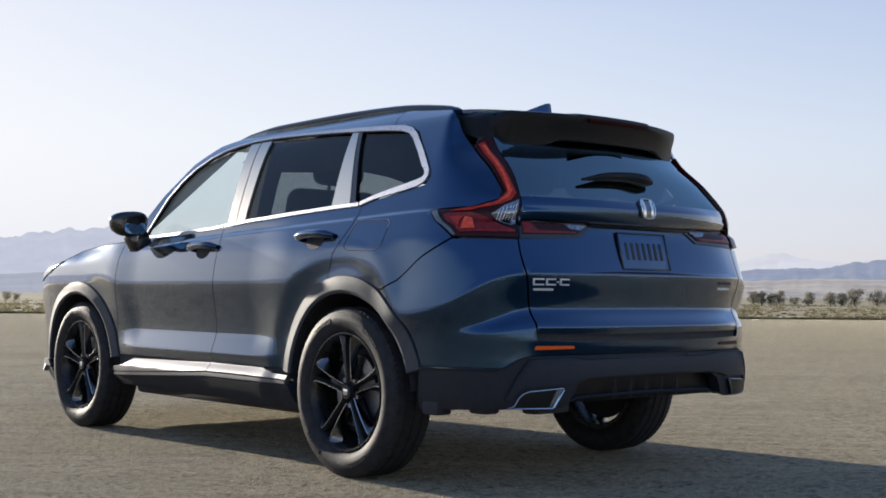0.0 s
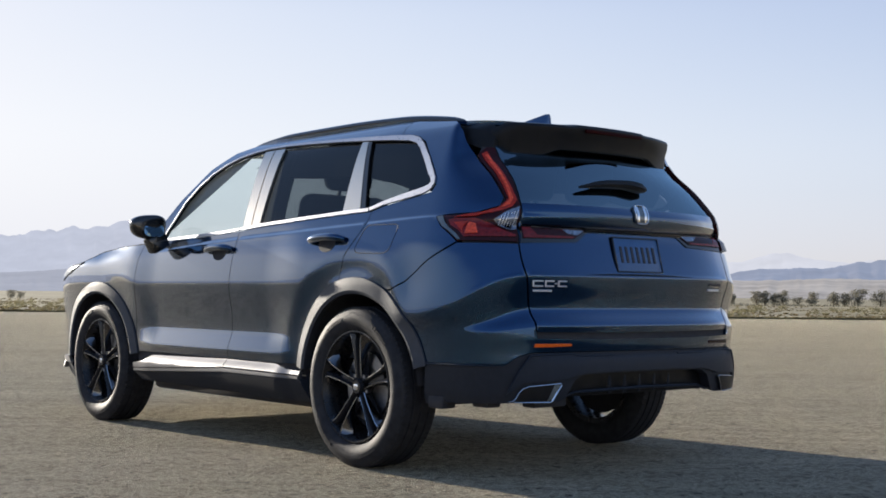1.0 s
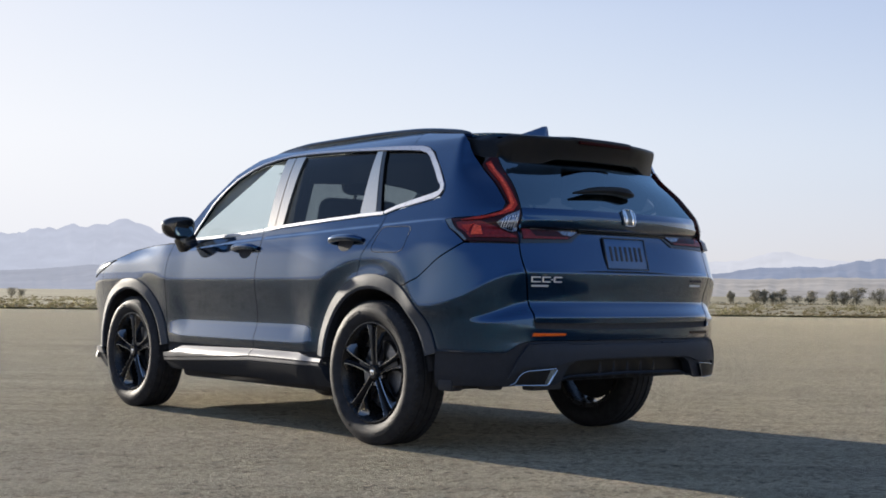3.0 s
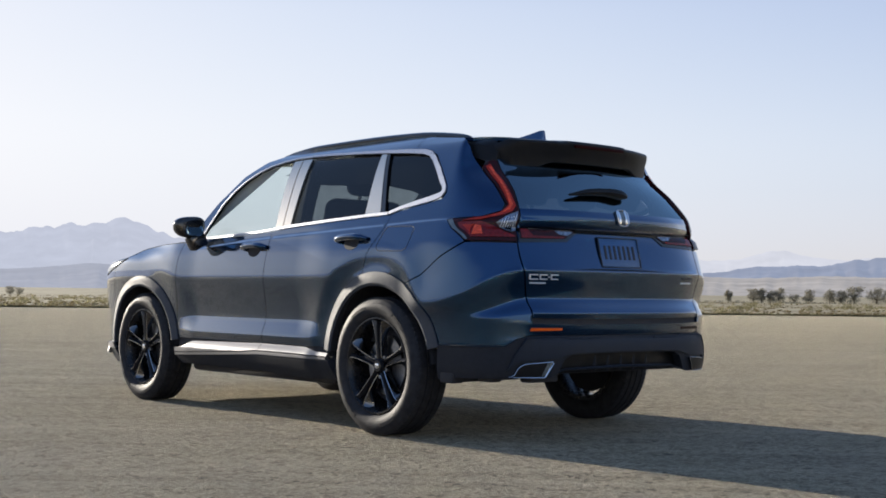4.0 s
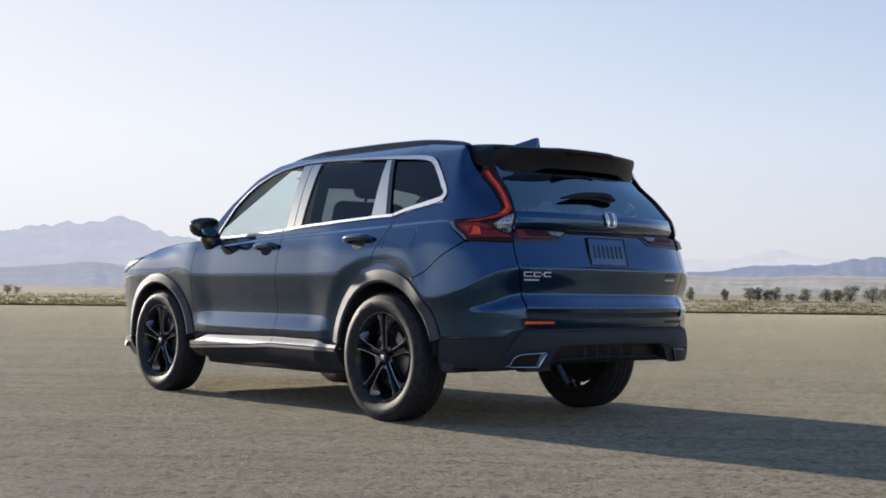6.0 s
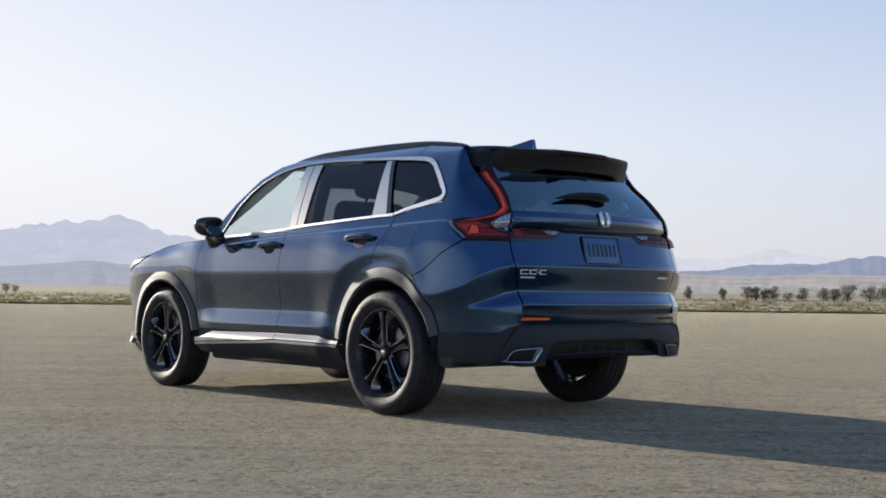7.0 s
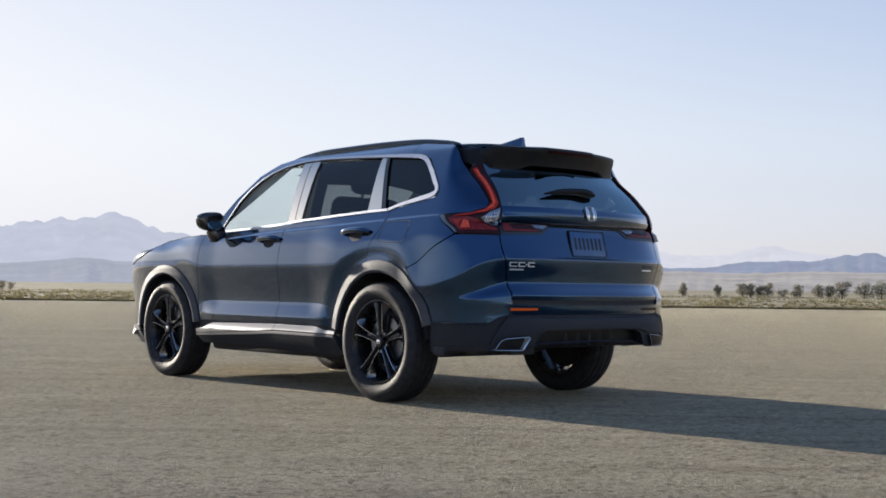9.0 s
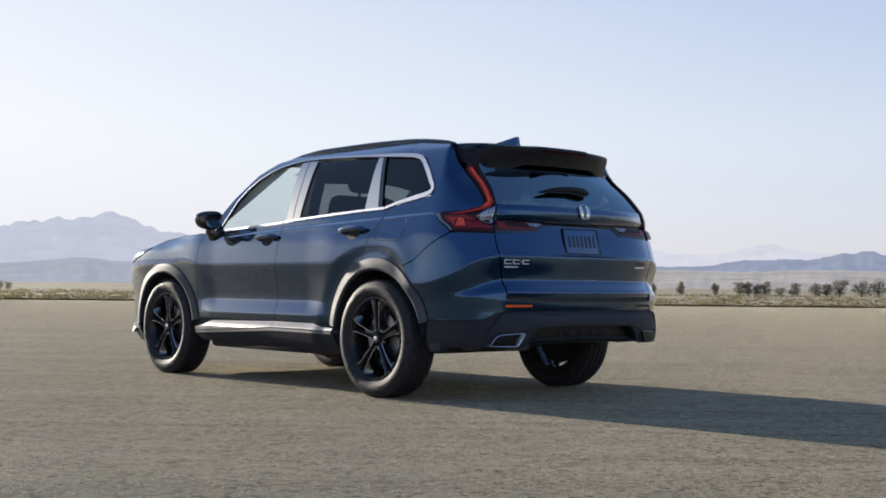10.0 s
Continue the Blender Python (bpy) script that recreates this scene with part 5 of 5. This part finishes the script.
def wheel_meshes():
    made = []

    def keep(name, bm, mat, label=""):
        ob = part(name, bm, mat, None, label)
        made.append((name, ob.data, label))
        bpy.data.objects.remove(ob)
    # outer side is -x
    keep("tyre", revolve([(-.082, .256), (-.097, .266), (-.110, .286), (-.1185, .312), (-.114, .340), (-.110, .344), (-.1075, .352), (-.100, .363), (-.088, .371), (-.070, .3735), (-.052, .3745), (-.050, .367), (-.044, .367), (-.042, .375),
                          (-.004, .3755), (-.003, .367), (.003, .367), (.004, .3755), (.042, .375), (.044, .367), (.050, .367), (.052, .3745), (.070, .3735), (.088, .371), (.100, .363), (.114, .340), (.1185, .315), (.1165, .290), (.104, .268), (.088, .258)], 96), RUBBER, "black rubber tyre")
    bm = bmesh.new()
    for k in range(84):
        for s in (-1, 1):
            m = pose(0, 0, 0, k * 360 / 84 + (2.1 if s > 0 else 0), 0, 0)
            box(bm, s * .080 - .014, s * .080 + .014, -.0105, .0105, .352, .3738, .004, 1, m)
    keep("tread", bm, RUBBER)
    bm = bmesh.new()
    for a0 in (52, 118, 236, 300):                      # raised marks on the sidewall that cannot be read
        for i in range(7):
            a = a0 + i * 3.4
            bar(bm, [[polar(-.1185, .312, a), polar(-.1205, .312, a), polar(-.1205, .312, a + 2.2), polar(-.1185, .312, a + 2.2)], [polar(-.1160, .330, a), polar(-.1190, .330, a), polar(-.1190, .330, a + 2.2), polar(-.1160, .330, a + 2.2)]])
    keep("sidewall_marks", bm, RUBBER)
    keep("rim", revolve([(-.094, .264), (-.100, .262), (-.101, .256), (-.094, .250), (-.080, .244), (-.060, .236), (.02, .225), (.090, .235), (.094, .262)], 72), RIM_BARREL, "dark alloy rim")
    for k in range(5):
        c = 90 + 72 * k
        bm = bmesh.new()
        for s in (-1, 1):
            def corner(r, mid, half, xf, xb):
                return [polar(xf + .010, r, c + s * (mid - half)), polar(xf - .005, r, c + s * (mid + half * .45)), polar(xf + .002, r, c + s * (mid + half)), polar(xb, r, c + s * (mid + half)), polar(xb, r, c + s * (mid - half))]
            bar(bm, [corner(.040, 14, 11, -.074, -.030), corner(.085, 8.6, 4.4, -.078, -.030), corner(.150, 6.6, 2.5, -.084, -.040), corner(.215, 6.4, 2.1, -.090, -.052), corner(.238, 7.0, 2.6, -.092, -.058), corner(.252, 8.2, 3.4, -.094, -.062)])
        # the recessed web between the two arms
        bar(bm, [[polar(-.060, .05, c - 14), polar(-.060, .05, c + 14), polar(-.03, .05, c + 14), polar(-.03, .05, c - 14)], [polar(-.066, .14, c - 7), polar(-.066, .14, c + 7), polar(-.04, .14, c + 7), polar(-.04, .14, c - 7)],
                 [polar(-.055, .175, c - 7), polar(-.055, .175, c + 7), polar(-.045, .175, c + 7), polar(-.045, .175, c - 7)]])
        keep("spoke", bm, RIM_BLACK)
        bm = bmesh.new()
        for s in (-1, 1):
            def facet(r, near, far, xf, drop):
                return [polar(xf - .0008, r, c + s * near), polar(xf - .0012, r, c + s * (near + .8)), polar(xf + drop, r, c + s * far), polar(xf + drop + .004, r, c + s * far), polar(xf + .006, r, c + s * near)]
            bar(bm, [facet(.075, 13.0, 15.0, -.0772, .010), facet(.120, 9.2, 12.2, -.0808, .020), facet(.170, 7.8, 13.0, -.0862, .030), facet(.212, 7.4, 16.5, -.0902, .040), facet(.236, 8.2, 19.5, -.0922, .036), facet(.249, 9.8, 19.5, -.0940, .020)])
        keep("spoke_flank", bm, RIM_FACET, "glossy dark flank of the spoke")
        bm = bmesh.new()
        for s in (-1, 1):                                   # thin polished arrises along both sides of each arm
            for mids in ((24, 12.6, 8.8, 8.2, 9.4),):
                line = tube([polar(x, r, c + s * a) for x, r, a in zip((-.0745, -.0790, -.0850, -.0905, -.0930), (.050, .090, .150, .215, .242), mids)], .0026, 5)
                me = bpy.data.meshes.new("line")
                line.to_mesh(me)
                line.free()
                bm.from_mesh(me)
                bpy.data.meshes.remove(me)
        keep("spoke_edge", bm, RIM_CUT, "bright machined spoke edge")
    bm = bmesh.new()
    bmesh.ops.create_cone(bm, cap_ends=True, segments=32, radius1=.036, radius2=.031, depth=.020, matrix=pose(-.080, 0, 0, 0, -90, 0))
    keep("hub_cap", bm, RIM_BLACK)
    bm = bmesh.new()
    box(bm, -.094, -.089, -.016, .016, -.014, .014, .004, 2)
    keep("hub_emblem", bm, BRIGHT, "chrome hub emblem")
    for k in range(5):
        bm = bmesh.new()
        bmesh.ops.create_cone(bm, cap_ends=True, segments=6, radius1=.011, radius2=.010, depth=.02, matrix=Matrix.Translation(polar(-.062, .060, 54 + 72 * k)) @ pose(0, 0, 0, 0, -90, 0))
        keep("wheel_nut", bm, STEEL)
    keep("brake_disc", revolve([(-.022, .05), (-.022, .160), (-.004, .162), (.002, .160), (.002, .05)], 48), STEEL, "steel brake disc")
    keep("dust_shield", revolve([(.022, .05), (.020, .205), (.026, .207), (.030, .05)], 40), DARK, "black brake dust shield")
    bm = bmesh.new()
    bar(bm, [[polar(-.045, .115, 150 + a), polar(-.045, .172, 150 + a), polar(.02, .172, 150 + a), polar(.02, .115, 150 + a)] for a in range(-28, 29, 8)])
    keep("brake_caliper", bm, STEEL)
    return made


WHEEL = wheel_meshes()
for wx, wy, turn in ((-.808, 0, 0), (-.803, 2.70, 0), (.808, 0, 180), (.803, 2.70, 180)):
    wh = new("wheel")
    wh.parent = car
    wh["label"] = "black five-spoke alloy wheel with tyre"
    wh.matrix_basis = pose(wx, wy, .3752, 0, 0, turn)
    for n, me, lb in WHEEL:
        o = new(n, me)
        o.parent = wh
        if lb:
            o["label"] = lb
        if n in ("tread", "sidewall_marks"):
            o["kind"] = "stuff"


# ---- desert plants ----
SOIL_NOISE = .35
DRY = material("dry_yellow_scrub", (0.30, 0.25, 0.13), 0.9, 0, 0.2)
SAGE = material("grey_green_sage", (0.270, 0.240, 0.130), 0.9, 0, 0.2, vary=0.35, scale=1.5)
nt = DRY.node_tree
geo, ramp = nt.nodes.new("ShaderNodeNewGeometry"), nt.nodes.new("ShaderNodeValToRGB")
ramp.color_ramp.elements[0].color = (0.29, 0.235, 0.125, 1)
ramp.color_ramp.elements[1].color = (0.37, 0.30, 0.165, 1)
nt.links.new(geo.outputs["Random Per Island"], ramp.inputs[0])
nt.links.new(ramp.outputs[0], nt.nodes["Principled BSDF"].inputs["Base Color"])

soft_leaf(DRY, 0.2)
soft_leaf(SAGE, 0.5)


def land_z(x, y):
    d = x * AX.x + y * AX.y
    z = float(fall(d))
    if d > EDGE + 1:
        z += min(1, (d - EDGE) / 60) * SOIL_NOISE * noise.noise((x * .03, y * .03, 0))
    return z


def spot(az, r):
    """A place on the land at a heading and distance from the camera's mean stand."""
    x, y = -5.2 + r * math.sin(radians(az)), -5.6 + r * math.cos(radians(az))
    return Vector((x, y, land_z(x, y)))


def leaves(bm, centre, radii, count, size, rng):
    """Small leaf clumps spread through an uneven ball."""
    for _ in range(count):
        v = Vector((rng.gauss(0, 1), rng.gauss(0, 1), rng.gauss(0, 1))).normalized() * (rng.random() ** .45)
        p = Vector(centre) + Vector((v.x * radii[0], v.y * radii[1], v.z * radii[2]))
        a = Vector((rng.gauss(0, 1), rng.gauss(0, 1), rng.gauss(0, 1))).normalized() * size * rng.uniform(.6, 1.3)
        b = a.cross(Vector((rng.gauss(0, 1), rng.gauss(0, 1), rng.gauss(0, 1)))).normalized() * size * rng.uniform(.4, .8)
        bm.faces.new([bm.verts.new(p + q) for q in (-a, b, a, -b)])


def desert_tree(at, height, width, seed, lean=0.0):
    rng = random.Random(seed)
    tree = empty("tree", "olive desert tree, its colour paled for haze, on the dry plain", "tree", "trees on the plain", at)
    trunk = bmesh.new()
    stem = [(0, 0, -.2), (lean * .1 * height, .02, height * .22), (lean * .25 * height, .05, height * .5)]
    t0 = tube(stem, [height * .035, height * .025, height * .012], 7)
    me = bpy.data.meshes.new("t")
    t0.to_mesh(me)
    t0.free()
    trunk.from_mesh(me)
    crowns = []
    for k in range(7):
        a = rng.uniform(0, 6.28)
        f = rng.uniform(.30, .84)
        tip = (lean * f * .5 * height + math.cos(a) * width * .24, math.sin(a) * width * .24, height * f)
        t0 = tube([stem[1], tuple(Vector(stem[1]).lerp(Vector(tip), .6) + Vector((0, 0, .1))), tip], [height * .016, height * .011, height * .005], 5)
        t0.to_mesh(me)
        t0.free()
        trunk.from_mesh(me)
        crowns.append(tip)
    bpy.data.meshes.remove(me)
    part("trunk", trunk, BARK, tree, "grey-brown trunk and limbs")
    bm = bmesh.new()
    for f, wide in ((.78, .22), (.62, .32), (.46, .36), (.30, .34), (.17, .28)):     # the body of the crown, nearly to the ground
        leaves(bm, (lean * f * .5 * height + rng.uniform(-.08, .08) * width, rng.uniform(-.08, .08) * width, height * f), (width * wide * rng.uniform(.8, 1.2), width * wide, height * .20), 190, height * .034, rng)
    for tip in crowns:
        leaves(bm, tip, (width * rng.uniform(.14, .24), width * rng.uniform(.14, .24), height * rng.uniform(.12, .20)), 90, height * .032, rng)
    part("crown", bm, LEAF, tree, "dense olive crown reaching low", smooth=False)


TREE_R = 300.0
for az, h, w, lean in ((21.75, 2.3, 2.6, 0), (22.15, 2.0, 2.3, 0), (50.28, 2.5, 1.5, .1), (51.50, 2.9, 1.7, .3), (53.05, 2.6, 1.5, 0), (54.28, 2.9, 2.6, 0), (54.62, 3.0, 2.0, 0), (55.02, 2.6, 1.9, 0), (55.36, 3.1, 2.6, .1), (56.02, 1.9, 2.2, 0),
                       (56.62, 2.9, 2.5, 0), (57.50, 3.0, 2.6, .2), (57.98, 2.8, 2.0, 0), (58.52, 3.5, 3.6, 0), (59.45, 3.3, 3.8, 0), (60.15, 3.6, 4.2, 0), (61.2, 3.4, 3.6, 0), (62.1, 3.0, 3.0, 0)):
    desert_tree(spot(az + (-.2 if az < 30 else .32 if az < 53.5 else .17), TREE_R), h * (.95 if az < 30 else 1.22), w * (1.2 if az < 30 else 1.65), int(az * 100), lean)


def shrub(at, h, w, seed):
    rng = random.Random(seed)
    bm = bmesh.new()
    for k in range(5):
        a = rng.uniform(0, 6.28)
        leaves(bm, (math.cos(a) * w * .25, math.sin(a) * w * .25, h * rng.uniform(.3, .6)), (w * .30, w * .30, h * .42), 60, h * .085, rng)
    ob = part("shrub", bm, SAGE, None, smooth=False)
    ob.location = at
    return tagged(ob, "low grey-green sage shrub on dry soil", "shrub", "shrubs beyond the tarmac")


for az, r, h, w in ((54.35, 78, .50, 1.15), (53.95, 74, .38, .9), (55.35, 95, .42, .9), (58.45, 80, .45, 1.25), (59.35, 84, .42, 1.3), (56.9, 70, .35, 1.0), (60.7, 76, .4, 1.1), (52.3, 82, .40, 1.7), (51.0, 66, .35, 1.0), (57.6, 92, .4, 1.0),
                    (22.4, 74, .42, 1.2), (23.6, 68, .38, 1.1), (24.6, 80, .42, 1.2), (25.5, 66, .45, 1.3), (26.4, 76, .40, 1.1), (27.0, 64, .42, 1.2), (21.9, 62, .35, .9), (24.0, 90, .4, 1.1), (28.2, 72, .40, 1.2)):
    shrub(spot(az, r), h, w, int(az * 37 + r))


def scrub(name, label, count, near, far, mat, h0, h1, seed, headings):
    """Dry tufts by the thousand, each a fan of thin blades."""
    rng = random.Random(seed)
    verts, faces = [], []
    for _ in range(count):
        r = near + (far - near) * rng.random() ** 1.8
        az = rng.uniform(*rng.choice(headings))
        x, y = -5.2 + r * math.sin(radians(az)), -5.6 + r * math.cos(radians(az))
        d = x * AX.x + y * AX.y
        if d < EDGE + .2:
            x, y = x + AX.x * (EDGE + .3 - d), y + AX.y * (EDGE + .3 - d)
        z = land_z(x, y) - .02
        h, w = rng.uniform(h0, h1), rng.uniform(.18, .50)
        for _ in range(9):
            a = rng.uniform(0, 6.28)
            dx, dy = math.cos(a), math.sin(a)
            k = rng.uniform(.2, 1) * w
            b = rng.uniform(.03, .08)
            i = len(verts)
            verts += [(x + dx * k * .3 - dy * b, y + dy * k * .3 + dx * b, z), (x + dx * k * .3 + dy * b, y + dy * k * .3 - dx * b, z), (x + dx * k + dy * b * .6, y + dy * k - dx * b * .6, z + h * rng.uniform(.5, 1)), (x + dx * k - dy * b, y + dy * k + dx * b, z + h * rng.uniform(.6, 1))]
            faces.append((i, i + 1, i + 2, i + 3))
    me = bpy.data.meshes.new(name)
    me.from_pydata(verts, [], faces)
    me.materials.append(mat)
    return tagged(new(name, me), label, "scrub", kind="stuff")


scrub("dry_scrub", "dry yellow grass and scrub beyond the tarmac", 4500, 47, 300, DRY, .04, .15, 1, [(16, 38), (40, 66)])


def low_bushes(count, seed):
    """Small rounded bushes strewn over the plain, too many to count."""
    rng = random.Random(seed)
    bm = bmesh.new()
    for _ in range(count):
        p = spot(rng.uniform(*rng.choice([(16, 38), (42, 66)])), 54 + 230 * rng.random() ** 1.3)
        w, h = rng.uniform(.25, .8), rng.uniform(.15, .36)
        leaves(bm, p + Vector((0, 0, h * .4)), (w, w, h * .6), 34, h * .22, rng)
    me = bpy.data.meshes.new("low_bushes")
    bm.to_mesh(me)
    bm.free()
    me.materials.append(SAGE)
    return tagged(new("low_bushes", me), "scattered grey-green low bushes on dry soil", "bushes", kind="stuff")


low_bushes(260, 2)
def hedge_line(count, seed):
    """A low dark line of brush on the plain at the trees' feet."""
    rng = random.Random(seed)
    bm = bmesh.new()
    for _ in range(count):
        p = spot(rng.uniform(46, 66), rng.uniform(205, 225))
        w, h = rng.uniform(.8, 2.4), rng.uniform(.25, .55)
        leaves(bm, p + Vector((0, 0, h * .4)), (w, w, h * .6), 40, h * .30, rng)
    me = bpy.data.meshes.new("brush_line")
    bm.to_mesh(me)
    bm.free()
    me.materials.append(LEAF)
    return tagged(new("brush_line", me), "low dark brush on the plain before the trees", "brush", kind="stuff")


hedge_line(90, 9)
scrub("verge_scrub", "olive-brown scrub along the tarmac's edge", 1500, 44, 58, SAGE, .03, .11, 4, [(16, 38), (40, 66)])
